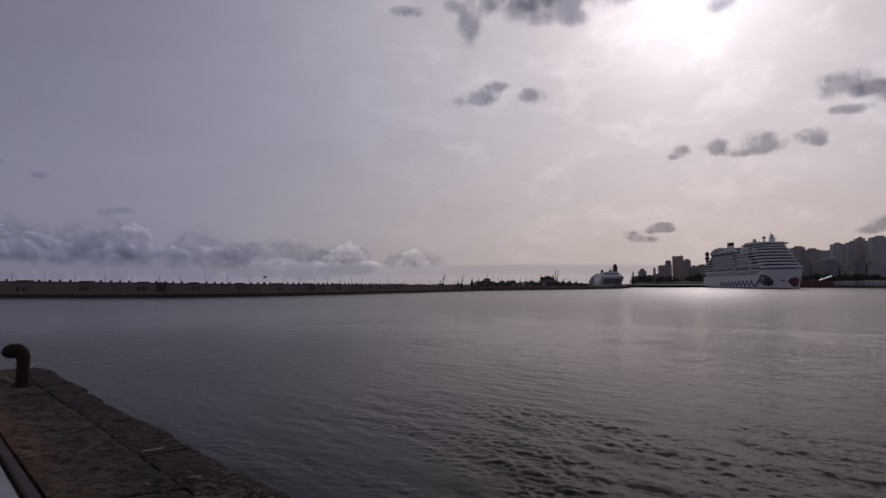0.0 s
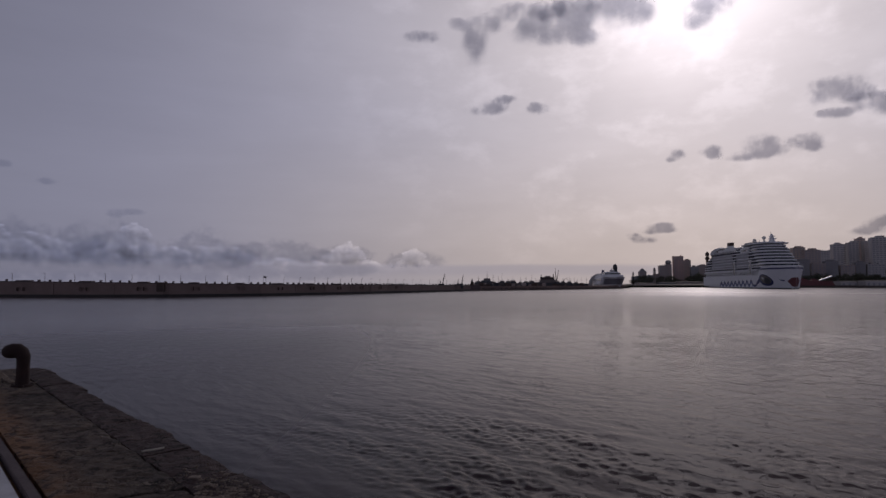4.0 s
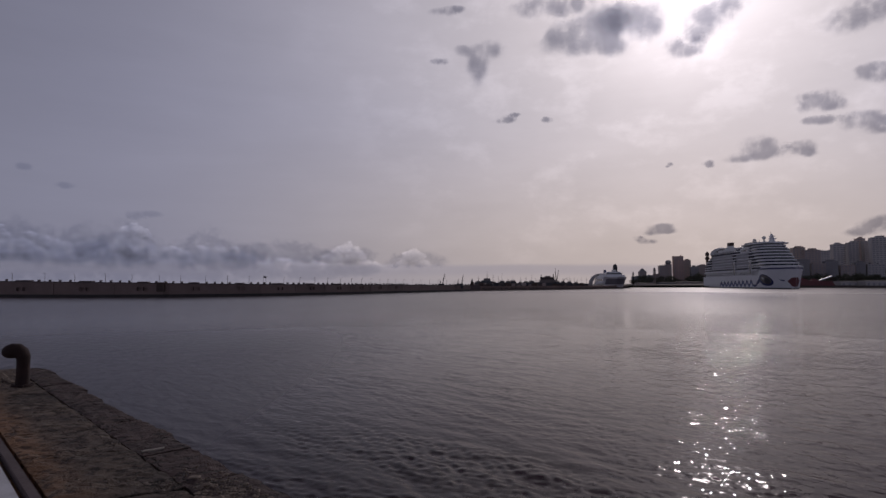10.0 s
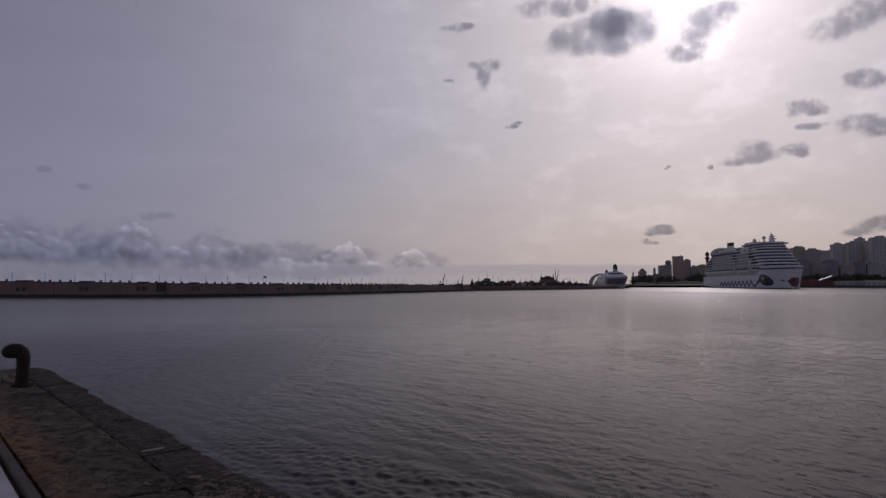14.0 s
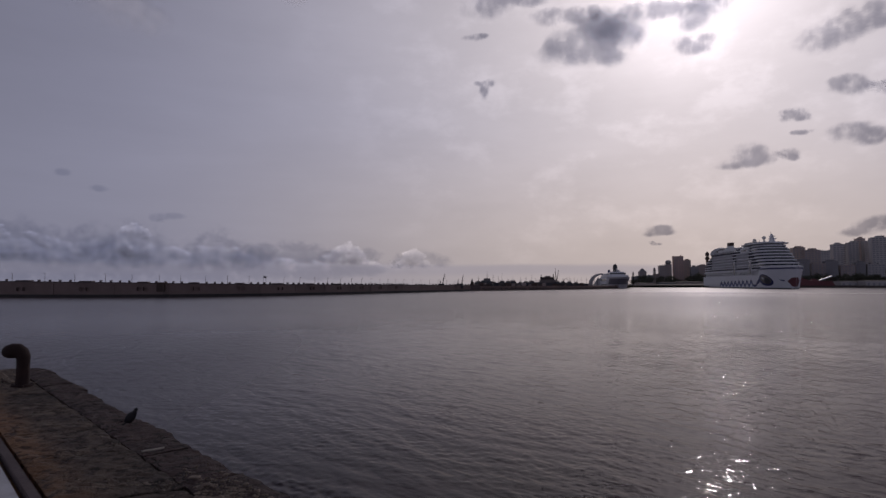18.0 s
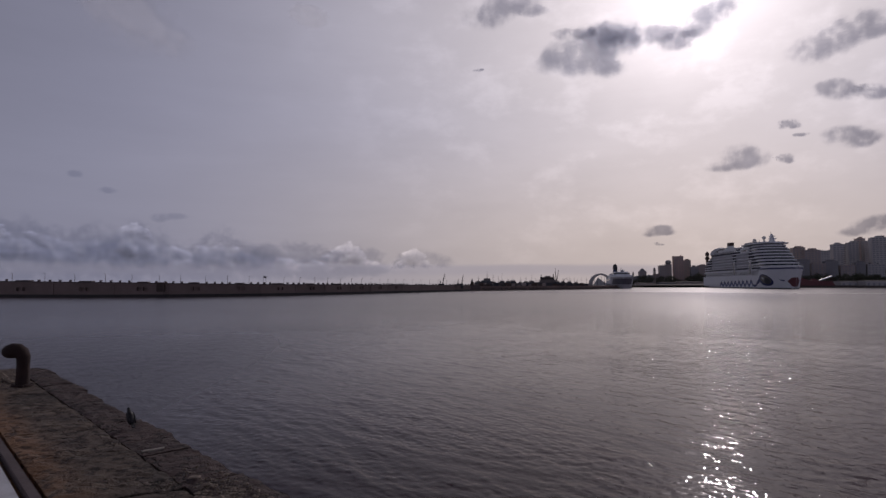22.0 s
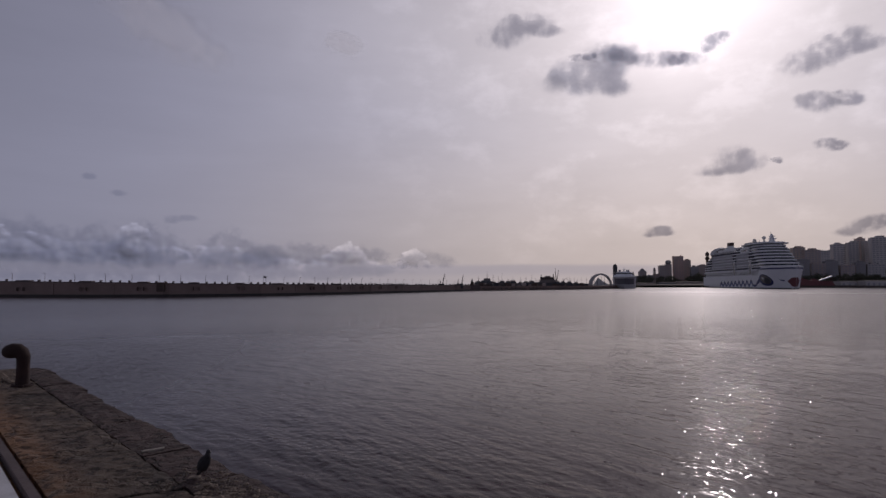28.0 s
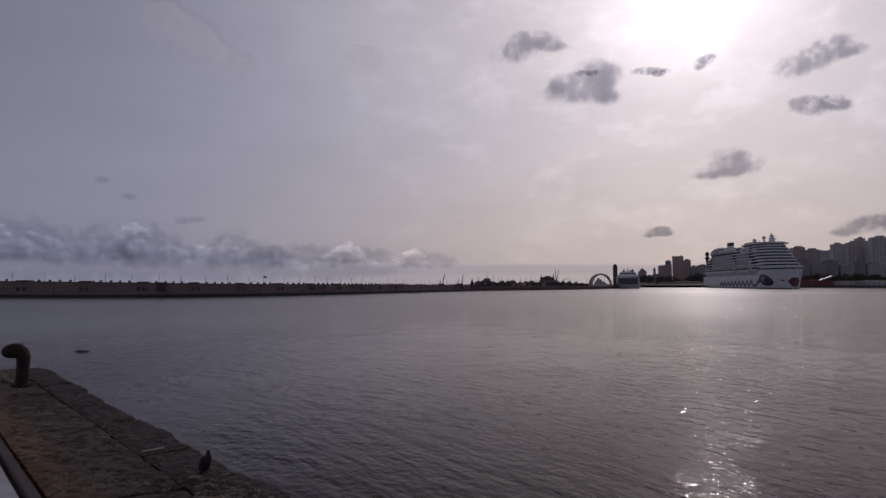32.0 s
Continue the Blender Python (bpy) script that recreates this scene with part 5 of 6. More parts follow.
def rig():
    def bar(name, path, r, mat, n=8):
        bm = bmesh.new()
        tube(bm, path, r, n)
        return part(name, bm, M[mat], SHIP)
    # funnel
    bm = bmesh.new()
    prism(bm, [(-194, -4), (-182, -3.4), (-180, 0), (-182, 3.4), (-194, 4)], 45, 57.0, [(-193, -3), (-184, -2.6), (-182, 0), (-184, 2.6), (-193, 3)])
    funnel = part("funnel", bm, M["cream"], SHIP)
    bm = bmesh.new()
    prism(bm, [(-193, -3.1), (-184, -2.8), (-182, 0), (-184, 2.8), (-193, 3.1)], 57.004, 61.4)
    part("funnel_cap", bm, M["brown"], funnel, "dark brown funnel top")
    # glazed water-slide shell behind it and a white dome before it
    bm = bmesh.new()
    blob(bm, (-212, -5, 46), (22, 12, 9.4), 18, 10)
    shell = part("glass_shell", bm, M["iris"], SHIP, "dark glazed shell over the stern deck", smooth=True)
    bm = bmesh.new()
    for k in range(7):
        a = -202 - k * 3.6
        r = 9.6 * math.sqrt(max(0.05, 1 - ((a + 212) / 22.5) ** 2))
        tube(bm, [(a, -5 - 12.4 * r / 9.7 * math.cos(q), 46 + r * math.sin(q)) for q in [3.1416 * i / 12 for i in range(13)]], 0.62, 5)
    part("shell_ribs", bm, M["white"], shell)
    bm = bmesh.new()
    blob(bm, (-142, -2, 48.5), (8, 8, 4.6), 18, 10)
    part("dome", bm, M["white"], SHIP, "white domed roof", smooth=True)
    # deck houses with window bands, wind screens and lockers on the open upper decks
    for b0, b1, hw, z0, z1 in ((128, 136, 14.5, 45.2, 48.4), (146, 157, 15.0, 45.2, 48.0), (104, 114, 13.0, 51.2, 53.0), (172, 180, 12.0, 51.0, 53.6), (206, 216, 15.5, 45.2, 47.4)):
        bm = bmesh.new()
        box(bm, -b1, -b0, -hw, hw, z0 + 0.004, z1)
        house = part("deck_house", bm, M["cream"], SHIP)
        bm = bmesh.new()
        box(bm, -b1 + 0.6, -b0 - 0.6, -hw - 0.06, -hw + 0.2, z0 + 1.0, z1 - 0.7)
        part("house_windows", bm, M["glass"], house, "dark band of windows")
    sb = bmesh.new()
    box(sb, -0.12, 0.12, -0.12, 0.12, 0, 2.3)
    screen_post = bpy.data.meshes.new("screen_post")
    sb.to_mesh(screen_post)
    sb.free()
    screen_post.materials.append(M["white"])
    for b0, b1, y, z in ((128, 212, -17.0, 45.24), (60, 98, -15.6, 52.32), (105, 127, -15.9, 48.24)):
        bm = bmesh.new()
        box(bm, -b1, -b0, y - 0.05, y + 0.05, z, z + 1.9)
        pane_row = part("wind_screen", bm, M["pane"], SHIP, "row of glass wind screens")
        for k in range(int((b1 - b0) / 5.0) + 1):
            shared("screen_post", screen_post, pane_row, pose(-b0 - 5.0 * k, y, z))
    for b, y, z0, z1 in ((108, 0, 48, 60.5), (80, 0, 53, 61.5)):
        post = bar("radar_post", [(-b, y, z0), (-b, y, z1 - 4)], [1.3, 0.8], "cream")
        bm = bmesh.new()
        blob(bm, (-b, y, z1 - 2), (2.1, 2.1, 2.2), 14, 9)
        part("radar_ball", bm, M["cream"], post, smooth=True)
    bm = bmesh.new()
    prism(bm, [(-61, -3), (-53, -2), (-53, 2), (-61, 3)], 52.3, 62.5, [(-61, -0.7), (-58, -0.5), (-58, 0.5), (-61, 0.7)])
    for z in (56.5, 59.5):
        box(bm, -60, -53.5 - (z - 55) * 0.3, -4.2 + (z - 55) * 0.4, 4.2 - (z - 55) * 0.4, z, z + 0.7)
    part("mast", bm, M["white"], SHIP)
    bar("aerial", [(-60, 0, 62), (-60.6, 0, 65)], 0.2, "shade", 5)
    for b, y, h in ((78, -6, 57), (92, 6, 57.5), (104, -3, 56), (72, 8, 56.5), (112, 4, 55)):
        bar("aerial", [(-b, y, 51), (-b, y, h)], 0.3, "cream", 5)
    # bow rail and mooring winches
    bm = bmesh.new()
    for s in (-1, 1):
        tube(bm, [(-b, s * (half_beam(b, 24) - 0.3), 25.0) for b in (2, 6, 12, 20, 30, 42)], 0.12, 5)
    part("bow_rail", bm, M["white"], SHIP)
    # dark strake along the top of the bow
    for s in (-1, 1):
        bm = bmesh.new()
        rows = []
        for k in range(25):
            b = 1.4 + 46.0 * k / 24
            rows.append([bm.verts.new((-b, s * (half_beam(b, z) + w), z)) for z, w in ((21.2, 0.0), (21.4, 0.35), (22.5, 0.35), (22.7, 0.0))])
        for r0, r1 in zip(rows, rows[1:]):
            for k in range(3):
                bm.faces.new((r0[k], r1[k], r1[k + 1], r0[k + 1]))
        part("strake", bm, M["navy"], SHIP, "dark strake along the top of the bow")


hull()
paint()
decks()
rig()

# ---- the ferry that comes out behind the mole ----
FERRY = thing("ferry", "white passenger ferry with a dark band of windows", "ferry")


def ferry():
    B = 12.8

    def wide(b, z):
        f = min(1, max(0, (b - (13 - 1.0 * z)) / (34 - 1.4 * z)))
        return B * math.sin(f * math.pi / 2) ** 0.8
    bm = bmesh.new()
    bs = [0, 1, 2, 4, 6, 9, 13, 15, 18, 22, 28, 36, 46, 70, 95]
    cols = []
    for b in bs:
        col = {}
        for s in (-1, 1):
            row = []
            for k in range(6):
                z = -2 + 15 * k / 5
                bb = max(b, 13 - 1.0 * z)
                row.append(bm.verts.new((-bb, s * wide(bb, z), z)))
            col[s] = row
        cols.append(col)
    for c0, c1 in zip(cols, cols[1:]):
        for s in (-1, 1):
            for k in range(5):
                bm.faces.new((c0[s][k], c1[s][k], c1[s][k + 1], c0[s][k + 1]))
        bm.faces.new((c0[-1][5], c1[-1][5], c1[1][5], c0[1][5]))
    for k in range(5):
        bm.faces.new((cols[-1][-1][k], cols[-1][1][k], cols[-1][1][k + 1], cols[-1][-1][k + 1]))
    bmesh.ops.remove_doubles(bm, verts=bm.verts[:], dist=0.02)
    part("hull", bm, M["white"], FERRY)
    for name, b0, b1, hw, nose, z0, z1, mat in (
        ("upper_deck", 13, 92, 11.6, 6, 13.504, 15.6, "white"), ("deck_rail", 8.5, 93, 12.6, 9, 13.004, 13.5, "cream"),
        ("bridge", 18, 40, 9.0, 5, 15.604, 18.4, "white"), ("bridge_windows", 17.6, 39, 9.1, 5, 16.6, 17.8, "glass"),
        ("bridge_roof", 20, 46, 7.0, 3, 18.404, 19.4, "cream"), ("aft_house", 52, 84, 9.5, 2, 15.604, 18.0, "cream")):
        bm = bmesh.new()
        prism(bm, outline(b0, b1, hw, nose), z0, z1)
        part(name, bm, M[mat], FERRY)
    # grey-blue band for the shadow under the overhanging top, put into colour
    bm = bmesh.new()
    grid = []
    for i in range(17):
        y = -10.5 + 21.0 * i / 16
        col = []
        for z in (4.8, 7.0, 9.2, 11.3):
            f = math.asin(min(1, (abs(y) / B)) ** 1.25) * 2 / math.pi
            col.append(bm.verts.new((-(13 - 1.0 * z + f * (34 - 1.4 * z)) + 0.15, y * 1.01, z)))
        grid.append(col)
    for c0, c1 in zip(grid, grid[1:]):
        for k in range(3):
            bm.faces.new((c0[k], c1[k], c1[k + 1], c0[k + 1]))
    part("bow_windows", bm, M["pane"], FERRY, "grey-blue painted shadow band round the bow")
    for k in range(10):
        bm = bmesh.new()
        box(bm, -30 - k * 6.0, -25.2 - k * 6.0, -12.92, -12.7, 8.8, 11.3)
        part("window", bm, M["glass"], FERRY)
    for y in (-5.0, 5.0):
        bm = bmesh.new()
        prism(bm, [(-66, y - 1.4), (-58, y - 1.4), (-58, y + 1.4), (-66, y + 1.4)], 18.0, 22.5, [(-66.5, y - 1), (-61, y - 1), (-61, y + 1), (-66.5, y + 1)])
        part("funnel", bm, M["navy"], FERRY, "dark blue funnel")
    bm = bmesh.new()
    tube(bm, [(-30, 0, 19.4), (-31, 0, 24.0)], [0.7, 0.25], 8)
    tube(bm, [(-30.5, -2.6, 21.5), (-30.5, 2.6, 21.5)], 0.2, 6)
    part("mast", bm, M["cream"], FERRY)
    bm = bmesh.new()
    blob(bm, (-34, 3, 20.6), (1.3, 1.3, 1.3), 10, 7)
    part("radar_ball", bm, M["cream"], FERRY, smooth=True)
    for k in range(9):
        bm = bmesh.new()
        box(bm, -26 - k * 7.2, -23 - k * 7.2, -12.92, -12.7, 3.4, 5.2)
        part("side_port", bm, M["glass"], FERRY)


ferry()

# ---- clouds ----


CLOUDS = []


def cloud(label, d, kind, lobes, rows, flat=1.0):
    """A drifting cloud that swells where its lobes (right, up, half width, half height, in thousandths of its distance d) lie.
    rows: seconds, direction, and how many times d it is away as it dissolves into the distance. flat: how far it hangs below its lobes' middles."""
    lobes = [(x, y, rx * 1.7, ry * 1.75) for x, y, rx, ry in lobes]
    x0, x1 = min(x - rx for x, y, rx, ry in lobes), max(x + rx for x, y, rx, ry in lobes)
    z0, z1 = min(y - ry * flat for x, y, rx, ry in lobes), max(y + ry for x, y, rx, ry in lobes)
    step = min(3.5, max(1.5, (z1 - z0) / 40))
    nx, nz = int((x1 - x0) / step) + 1, int((z1 - z0) / step) + 1
    seed = Vector((len(CLOUDS) * 17.3, 5.1, len(CLOUDS) * 9.7))
    grain = 26.0 if step > 3 else 15.0
    field, verts, faces = {}, [], []
    for i in range(nx + 1):
        for j in range(nz + 1):
            x, z = x0 + i * step, z0 + j * step
            left = 1.0
            for lx, ly, rx, ry in lobes:
                h = ry * (flat if z < ly else 1.0)
                r2 = ((x - lx) / rx) ** 2 + ((z - ly) / h) ** 2
                if r2 < 1:
                    left *= 1 - (1 - r2) ** 2
            base = 1 - left
            if base > 0.002:
                p = Vector((x / grain, 0, z / grain)) + seed
                if kind == "cl_bank":
                    heap = 0.26 - abs(noise.noise(p * 0.7)) * 0.7 - abs(noise.noise(p * 1.5)) * 0.4 - abs(noise.noise(p * 3.1)) * 0.2
                    base = base * 0.95 + 0.9 * heap * min(1.0, base * 2.5)
                else:
                    puff = noise.fractal(p * 0.55, 0.8, 2.1, 6)
                    base = base * 1.22 + 0.72 * puff * base ** 0.65
            field[i, j] = max(0.0, min(1.3, base)) ** (1.0 if kind == "cl_bank" else 1.4)
    for side, deep in ((-1, 1.0), (1, 0.7)):
        index = {}
        for i in range(nx):
            for j in range(nz):
                ring = ((i, j), (i + 1, j), (i + 1, j + 1), (i, j + 1))
                if max(field[q] for q in ring) < 0.02:
                    continue
                for q in ring:
                    if q not in index:
                        index[q] = len(verts)
                        verts.append((x0 + q[0] * step, side * deep * field[q], z0 + q[1] * step))
                faces.append([index[q] for q in (ring if side < 0 else ring[::-1])])
    k = d / 1022.0
    ob = new("cloud", mesh_of("cloud", verts, faces, M[kind], True))
    high = sum(ry for x, y, rx, ry in lobes) / len(lobes)
    ob.scale = (k, k * high * 0.25, k)
    CLOUDS.append((tagged(ob, label, "cloud"), d, rows))
    return ob


cloud("wide grey body of the cloud bank passing the sun", 2200, "cl_deep", [(-45, -12, 58, 28), (8, 8, 52, 34), (-8, -20, 46, 26), (34, -36, 26, 18)],
      [(0, (202, 505), 1), (3, (217, 479), 1), (5.5, (227, 458), 1), (9, (262, 451), 1), (13, (279, 451), 1), (16.8, (269, 439), 1), (20, (264, 424), 1), (24.5, (261, 398), 1), (28, (274, 379), 1), (32, (263, 358), 1.15)])
cloud("grey shoulder of the cloud bank beside the sun", 2100, "cl_deep", [(0, 0, 48, 36), (28, -22, 22, 16), (-30, 8, 34, 26)],
      [(0, (293, 528), 1), (5.5, (328, 480), 1), (9, (335, 468), 1), (13, (329, 455), 1), (16.8, (305, 453), 1), (20, (299, 441), 1.1), (24.5, (317, 428), 1.4), (28, (316, 404), 1.8), (32, (301, 376), 2.4)])
cloud("flat grey strip along the cloud bank", 1500, "cl_dark", [(0, 0, 50, 18), (-40, 6, 34, 14), (42, 4, 30, 12)],
      [(0, (142, 499), 1), (5.5, (172, 480), 1), (9, (192, 488), 1), (13, (202, 490), 1), (16.8, (217, 478), 1), (20, (232, 457), 1.3), (25, (246, 422), 2.2), (32, (256, 371), 3.2)])
cloud("ragged grey cloud on the far side of the sun gap", 1600, "cl_deep", [(0, 8, 40, 28), (32, 22, 30, 14), (-22, -20, 20, 14)],
      [(0, (512, 517), 1), (3, (484, 494), 1), (5.5, (460, 476), 1), (9, (473, 468), 1), (13, (468, 453), 1), (16.8, (463, 486), 1), (20, (468, 478), 1), (24.5, (469, 447), 1.5), (28, (479, 426), 2), (32, (461, 390), 2.6)])
cloud("small grey puff below the sun gap", 1500, "cl_dark", [(0, 0, 24, 17), (22, -8, 22, 12), (34, 6, 16, 9)],
      [(0, (445, 567), 1), (5.5, (429, 509), 1), (9, (419, 431), 1), (13, (411, 407), 1), (16.8, (439, 418), 1), (20, (409, 431), 1), (24.5, (388, 414), 1.2), (28, (406, 396), 1.7), (32, (375, 371), 2.8)])
cloud("long grey arm of cloud under the sun", 1700, "cl_dark", [(0, 0, 42, 16), (-45, 8, 36, 16), (42, -6, 34, 13)],
      [(0, (412, 640), 1), (14, (385, 557), 1), (16.8, (383, 499), 1), (20, (373, 468), 1), (24.5, (374, 418), 1), (28, (394, 396), 1.15), (32, (366, 375), 2.3)])
cloud("dark forked grey cloud arm", 1500, "cl_dark", [(0, -18, 22, 36), (28, 20, 34, 18), (-22, 20, 26, 11)],
      [(0, (46, 474), 1), (3, (54, 451), 1), (5.5, (58, 435), 1), (9, (58, 404), 1.1), (13, (71, 381), 1.45), (16.8, (71, 354), 2.3), (20, (76, 333), 3), (24.5, (86, 310), 3.6), (32, (97, 285), 4)])
cloud("small grey shred beside the forked cloud", 1400, "cl_dark", [(0, 0, 30, 11), (-14, 4, 18, 9)],
      [(0, (-62, 482), 1), (5.5, (-29, 431), 1), (9, (-12, 396), 1.5), (13, (8, 371), 3), (32, (46, 300), 4)])
cloud("small dissolving grey cloud", 1400, "cl_dark", [(-20, -6, 42, 12), (4, 4, 28, 17), (26, 18, 24, 9)],
      [(0, (68, 329), 1), (3, (84, 315), 1.15), (5.5, (95, 304), 1.45), (9, (111, 292), 2.1), (13, (123, 280), 3), (17, (129, 264), 3.6), (32, (164, 230), 4)])
cloud("small round dissolving puff of grey cloud", 1400, "cl_dark", [(0, 0, 25, 14), (-8, 6, 16, 10)],
      [(0, (159, 328), 1), (3, (165, 312), 1.2), (5.5, (171, 300), 1.5), (9, (181, 289), 2.1), (13, (191, 278), 3.6), (32, (214, 240), 4)])
cloud("flat-bottomed grey cumulus above the ship", 2800, "cl_dark", [(0, 2, 36, 23), (-26, -10, 30, 9), (18, 0, 22, 14)],
      [(0, (556, 242), 1), (5.5, (560, 233), 1), (9, (557, 232), 1), (13, (548, 228), 1), (16.8, (540, 219), 1), (20, (532, 219), 1), (24.5, (520, 209), 0.92), (28, (512, 210), 0.88), (32, (503, 205), 0.85)], 0.75)
cloud("small grey cloud beside the cumulus", 1700, "cl_dark", [(0, 2, 25, 14), (12, -10, 17, 10), (-14, 8, 14, 8)],
      [(0, (646, 257), 1), (5.5, (635, 247), 1), (9, (630, 238), 1.1), (13, (621, 236), 1.2), (16.8, (608, 227), 1.4), (20, (601, 224), 1.7), (24.5, (594, 214), 2.2), (28, (584, 216), 2.8), (32, (576, 220), 3.4)])
cloud("wisps of grey cloud beside the cumulus", 1400, "cl_dark", [(0, 0, 22, 11), (10, -13, 16, 8)],
      [(0, (476, 242), 1), (5.5, (466, 229), 1.3), (9, (463, 215), 1.8), (13, (466, 205), 3.4), (32, (470, 200), 4)])
cloud("last wisp of a dissolving cloud", 1400, "cl_dark", [(0, 0, 18, 11), (-10, -10, 12, 6)],
      [(0, (416, 232), 1), (5.5, (402, 219), 1.5), (9, (398, 210), 2.8), (32, (391, 200), 4)])
cloud("broken grey cloud at the edge of the sky", 1500, "cl_dark", [(0, 5, 42, 22), (-32, 2, 24, 22), (22, -16, 28, 14)],
      [(0, (719, 351), 1), (3, (708, 343), 1), (5.5, (692, 337), 1.1), (9, (673, 324), 1.3), (13, (647, 312), 1.5), (16.8, (627, 300), 1.9), (20, (611, 289), 2.5), (24.5, (611, 270), 3.4), (32, (611, 260), 4)])
cloud("thin flat grey cloud below the broken one", 1500, "cl_dark", [(0, 0, 32, 10), (-25, 3, 18, 7)],
      [(0, (727, 308), 1), (5.5, (702, 301), 1), (9, (679, 291), 1.1), (13, (659, 280), 1.3), (16.8, (636, 268), 1.8), (24.5, (631, 260), 3.2), (32, (626, 256), 4)])
cloud("grey cloud drifting in at the edge of the sky", 2000, "cl_dark", [(0, 0, 38, 19), (-22, 8, 24, 13), (25, -8, 26, 12)],
      [(0, (773, 341), 1), (5.5, (764, 308), 1), (9, (753, 286), 1), (13, (745, 281), 1), (16.8, (736, 266), 1), (20, (720, 261), 1), (24.5, (700, 250), 1.3), (28, (679, 244), 1.8), (32, (660, 238), 2.8)])
cloud("large ragged grey cloud drifting in at the edge of the sky", 2500, "cl_dark", [(-28, -14, 46, 24), (28, 14, 48, 26), (0, 0, 46, 25), (72, 0, 26, 12)],
      [(0, (873, 630), 1), (5.5, (823, 546), 1), (9, (777, 499), 1), (13, (742, 480), 1), (16.8, (719, 459), 1), (20, (708, 448), 1), (24.5, (695, 426), 1), (28, (679, 410), 1.05), (32, (659, 401), 1.2)])
cloud("grey cloud drifting below the larger one", 2750, "cl_dark", [(0, 0, 28, 15), (20, -12, 24, 11), (-10, 10, 18, 9)],
      [(0, (864, 463), 1), (5.5, (811, 406), 1), (9, (771, 379), 1), (13, (749, 364), 1), (16.8, (720, 354), 1), (20, (706, 349), 1), (24.5, (669, 333), 1), (28, (653, 321), 1), (32, (641, 314), 1.05)])
cloud("ragged grey shred of cloud below the larger one", 2600, "cl_dark", [(0, 0, 26, 11), (14, -10, 18, 9), (-12, 8, 14, 7)],
      [(0, (937, 412), 1), (14, (824, 361), 1), (20, (770, 343), 1), (24.5, (731, 337), 1), (28, (707, 329), 1), (32, (684, 320), 1)])
cloud("grey cloud drifting into view beside the sun", 3050, "cl_dark", [(-28, -10, 40, 22), (24, 8, 44, 20), (0, 14, 34, 16), (60, -6, 26, 8)],
      [(0, (-4, 746), 1), (8, (31, 619), 1), (13, (67, 551), 1), (16.8, (97, 513), 1), (20, (105, 492), 1), (24.5, (104, 474), 1), (28, (130, 448), 1), (32, (146, 420), 1.1)])
cloud("thin grey wisp of cloud", 1400, "cl_dark", [(0, 0, 28, 8), (18, 6, 18, 6)],
      [(0, (-44, 567), 1), (9, (-4, 490), 1), (13, (18, 459), 1), (16.8, (42, 439), 1), (20, (56, 406), 2.4), (32, (76, 351), 4)])
cloud("small flat grey cloud low over the town", 3300, "cl_dark", [(0, 0, 24, 7), (-8, -6, 16, 5), (14, 4, 16, 6), (22, -4, 12, 5)],
      [(0, (372, 97), 1), (9, (372, 95), 1), (19, (370, 92), 1), (32, (369, 90), 1.05)])
cloud("small grey cloud puff low over the town", 1400, "cl_dark", [(0, 0, 18, 8), (24, -4, 20, 7), (-4, 8, 12, 5)],
      [(0, (328, 80), 1), (6, (335, 77), 1.3), (13, (349, 73), 1.8), (20, (367, 69), 3), (27, (377, 67), 3.9), (32, (379, 66), 4)])
cloud("grey cumulus low over the apartment towers", 3200, "cl_dark", [(0, 2, 34, 15), (26, 8, 28, 16), (-30, -6, 24, 8)],
      [(0, (782, 102), 1), (9, (762, 98), 1), (19, (751, 97), 1), (25, (747, 98), 1), (32, (733, 97), 1)])
cloud("faint pale cloud high up", 2600, "cl_pale", [(0, 0, 65, 46), (-60, 35, 50, 36), (50, -34, 44, 26)],
      [(0, (-700, 704), 1), (10, (-663, 619), 1), (19, (-577, 499), 1), (23, (-536, 463), 1), (28, (-475, 441), 1), (32, (-429, 424), 1)])
cloud("faint pale puff of cloud high up", 2600, "cl_pale", [(0, 0, 30, 18), (-14, 10, 22, 14)],
      [(0, (-360, 672), 1), (10, (-318, 588), 1), (19, (-261, 505), 1), (23, (-225, 461), 1), (28, (-172, 422), 1), (32, (-134, 398), 1)])
# Clouds added above the view, keyed to cover the sun and stop the glitter
cloud("added dark cloud above the view, covering the sun", 3150, "cl_thick", [(0, 5, 80, 42), (-60, 8, 60, 38), (55, 8, 60, 38)],
      [(0, (459, 572), 1), (3.5, (471, 570), 1), (6.5, (485, 575), 1), (7.7, (552, 632), 1), (10, (644, 669), 1), (24, (655, 674), 1), (29, (562, 635), 1), (32, (518, 604), 1)])
cloud("added dark cloud above the view, passing over the sun", 3150, "cl_thick", [(0, 5, 80, 42), (-60, 8, 60, 38), (55, 8, 60, 38)],
      [(0, (261, 850), 1), (8, (319, 680), 1), (10.2, (446, 595), 1), (11.5, (467, 572), 1), (17.2, (477, 570), 1), (18.8, (557, 643), 1), (21, (614, 658), 1), (32, (981, 872), 1)])
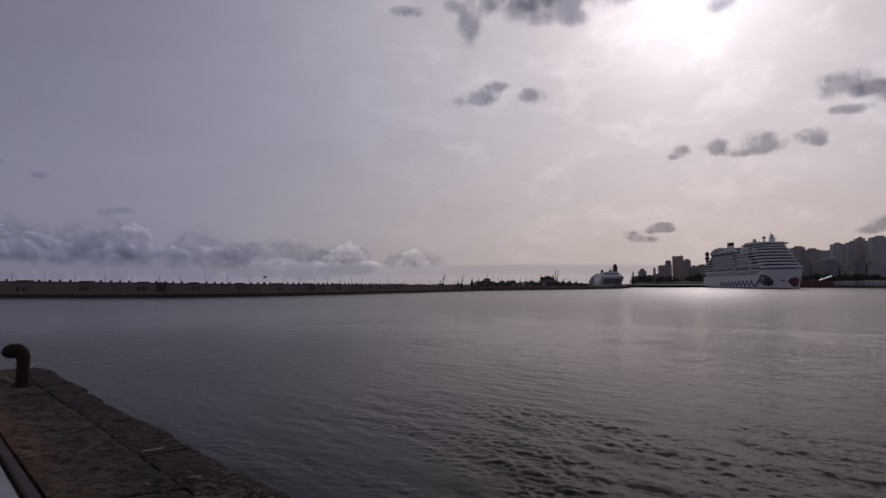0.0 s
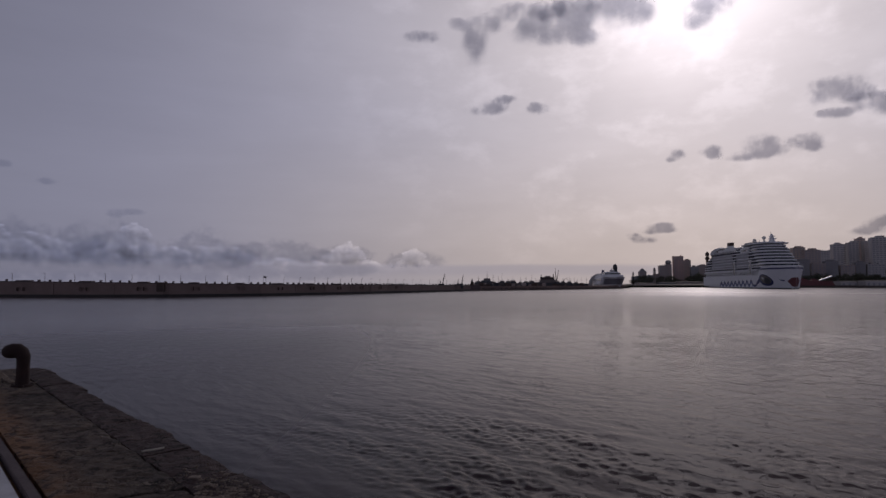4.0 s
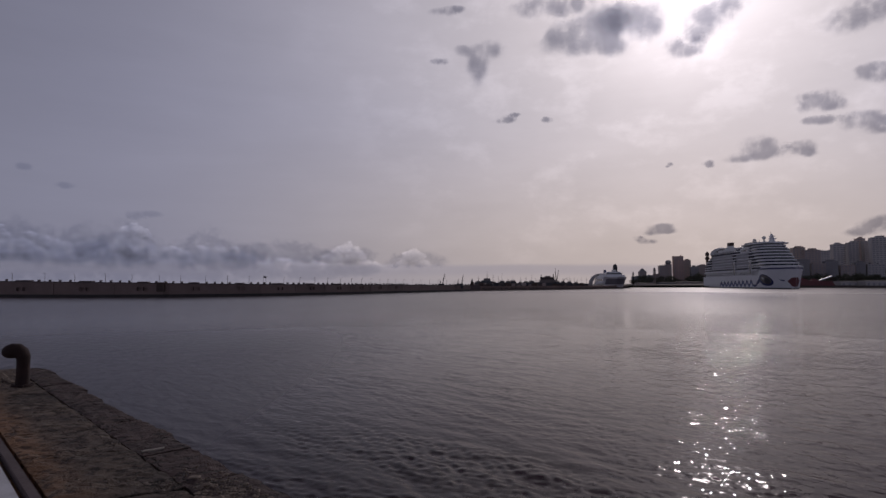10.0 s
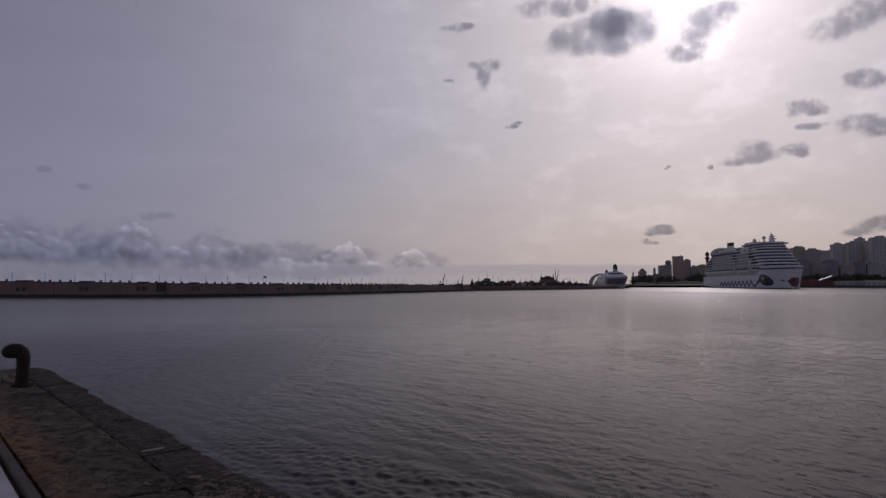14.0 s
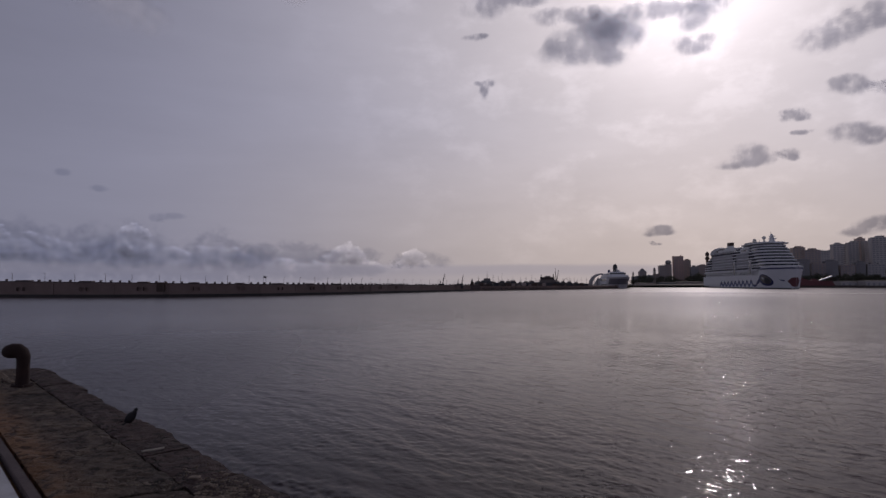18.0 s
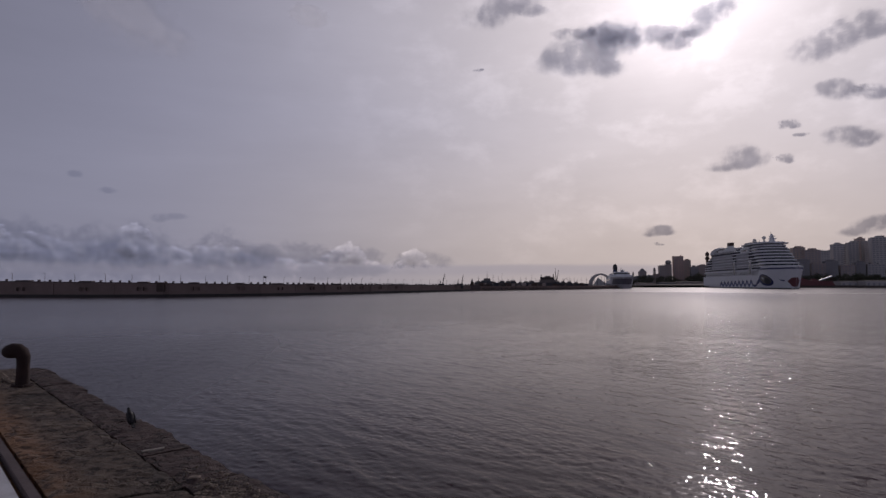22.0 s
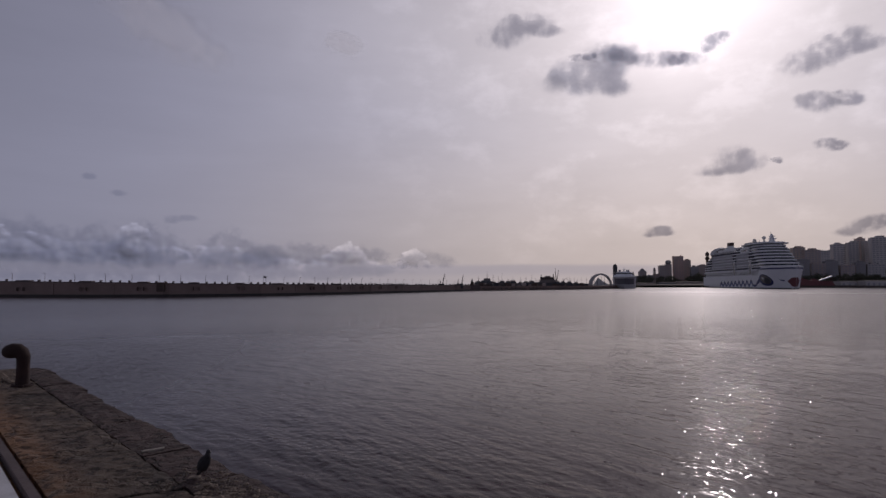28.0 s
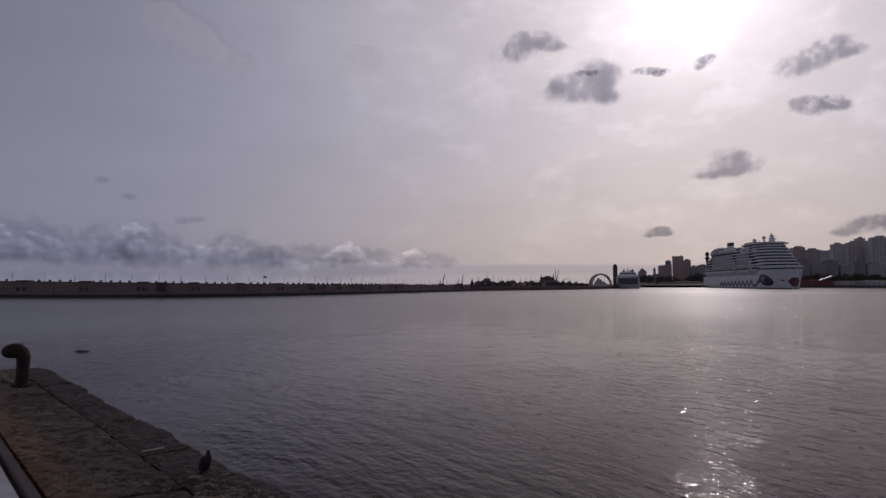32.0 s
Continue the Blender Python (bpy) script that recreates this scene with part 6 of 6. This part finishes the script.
# the bank of cumulus low over the open sea
for label, kind, puffs, rows in (
    ("soft grey cloud base over the horizon", "cl_haze", [(-150, 0, 130, 30), (0, -2, 140, 32), (140, -4, 130, 28), (280, -6, 130, 24), (410, -8, 120, 18)], [(0, (-591, 38), 1), (14, (-577, 37), 1), (32, (-547, 37), 1)]),
    ("tall grey-white cumulus over the sea", "cl_bank", [(4, -6, 42, 38), (-34, -18, 40, 32), (32, -22, 38, 27)], [(0, (-570, 71), 1), (14, (-547, 69), 1), (32, (-508, 69), 1)]),
    ("long grey cumulus bank over the sea", "cl_bank", [(-75, 12, 49, 36), (-15, -4, 57, 36), (50, 2, 44, 38), (-130, 2, 53, 41)], [(0, (-690, 63), 1), (14, (-675, 62), 1), (32, (-649, 62), 1)]),
    ("grey cumulus in the bank over the sea", "cl_bank", [(0, 2, 36, 33), (30, -12, 38, 26), (-34, -14, 34, 26), (70, -16, 34, 20)], [(0, (-425, 59), 1), (14, (-402, 57), 1), (32, (-361, 57), 1)]),
    ("long flat grey cloud over the sea", "cl_bank", [(0, 0, 49, 20), (45, -6, 40, 18), (-50, -6, 42, 18)], [(0, (-290, 55), 1), (14, (-273, 53), 1), (32, (-249, 49), 1)]),
    ("bright-topped cumulus over the sea", "cl_bank", [(4, -8, 34, 16), (30, -12, 28, 14), (-28, -12, 27, 12)], [(0, (-180, 57), 1), (14, (-169, 56), 1), (32, (-145, 56), 1)]),
    ("flat-bottomed cumulus at the end of the bank", "cl_bank", [(4, -8, 34, 16), (34, -12, 28, 12), (-26, -12, 23, 12)], [(0, (-61, 49), 1), (14, (-51, 48), 1), (32, (-37, 47), 1)]),
    ("thin wisp of cloud", "cl_haze", [(0, 0, 24, 6), (-14, -5, 16, 6)], [(0, (-568, 128), 1), (9, (-525, 122), 1), (19, (-478, 118), 1), (32, (-437, 112), 1.1)]),
    ("thin wisp of cloud", "cl_haze", [(0, 0, 16, 6)], [(0, (-705, 190), 1), (6, (-683, 175), 1), (13, (-635, 170), 1), (19, (-598, 166), 1), (25, (-571, 160), 1.1), (32, (-546, 152), 1.1)]),
    ("thin wisp of cloud", "cl_haze", [(0, 0, 14, 7)], [(0, (-786, 215), 1), (6, (-760, 209), 1), (13, (-708, 202), 1), (19, (-664, 195), 1), (25, (-626, 190), 1.1), (32, (-596, 182), 1.1)]),
):
    cloud(label, 3400, kind, puffs, rows, 0.7 if kind == "cl_bank" else 1.0)

# ---- all that moves ----


def motions():
    for t, d, rows in CLOUDS:
        walk(t, [(s, Matrix.Translation(out(uv, d * far)) @ Matrix.Rotation(-math.atan(uv[0] / 1000), 4, "Z")) for s, uv, far in rows])
    # the sea's ripples drift before the wind
    walk(WATER, [(0, pose(0, 0, 0)), (16, pose(-6, -9, 0)), (32, pose(-12, -18, 0))])
    # the ferry: bow's place on the water, and how far its stern lies to the left of the line of sight
    rows = []
    for s, x, d, a in ((0, 298, 655, 10.0), (6, 300, 654, 9.5), (12, 303, 652, 9.0), (17, 306, 650, 8.0), (19, 308, 649, 7.2), (21, 311, 648, 6.0),
                       (23, 313, 646, 4.2), (25, 314, 644, 2.2), (27.5, 313, 642, 0.4), (29, 315, 641, -0.3), (32, 319, 638, -1.0)):
        az = math.atan(x / 1000) - radians(a)
        rows.append((s, pose(x * d / 1000, d, 0, 0, 0, math.degrees(math.atan2(-math.cos(az), -math.sin(az))))))
    walk(FERRY, rows)
    # the bird walks in along the coping, rests, walks on and settles
    rows = []
    for s, p, face, stoop in ((0, (-6.58, 8.09), -20, 0), (16.1, (-6.39, 8.05), -20, 0), (16.6, (-5.68, 7.98), -18, 0), (17.2, (-4.83, 7.85), -22, 0), (17.6, (-4.13, 7.56), -30, 5),
                              (18, (-3.93, 7.36), -10, 10), (18.4, (-3.93, 7.36), 0, 26), (19, (-3.93, 7.36), 25, 0), (20, (-3.97, 7.41), 80, 42), (21, (-3.95, 7.41), 20, 14),
                              (21.6, (-3.90, 7.33), 60, 8), (22, (-3.88, 7.30), 140, 10), (22.4, (-3.81, 7.24), 70, 5), (22.8, (-3.43, 6.63), 0, 0), (23.2, (-2.86, 6.08), -45, 0),
                              (23.6, (-2.52, 5.87), -50, 0), (24, (-2.23, 5.53), -45, 0), (25, (-2.23, 5.49), -35, 0), (28, (-2.22, 5.49), -30, 0), (32, (-2.21, 5.49), -40, 0)):
        rows.append((s, pose(p[0], p[1], QZ + 0.022, 0, stoop, face)))
    walk(BIRD, rows)
    p = (-29.31, 47.15)
    walk(SWIMMER, [(0, pose(p[0], p[1], -1.2, 0, 0, 5)), (31.5, pose(p[0], p[1], -1.2, 0, 0, 5)), (31.85, pose(p[0], p[1], 0.0, 0, 0, 5)), (32, pose(p[0], p[1], 0.02, 0, 0, 5))])


motions()
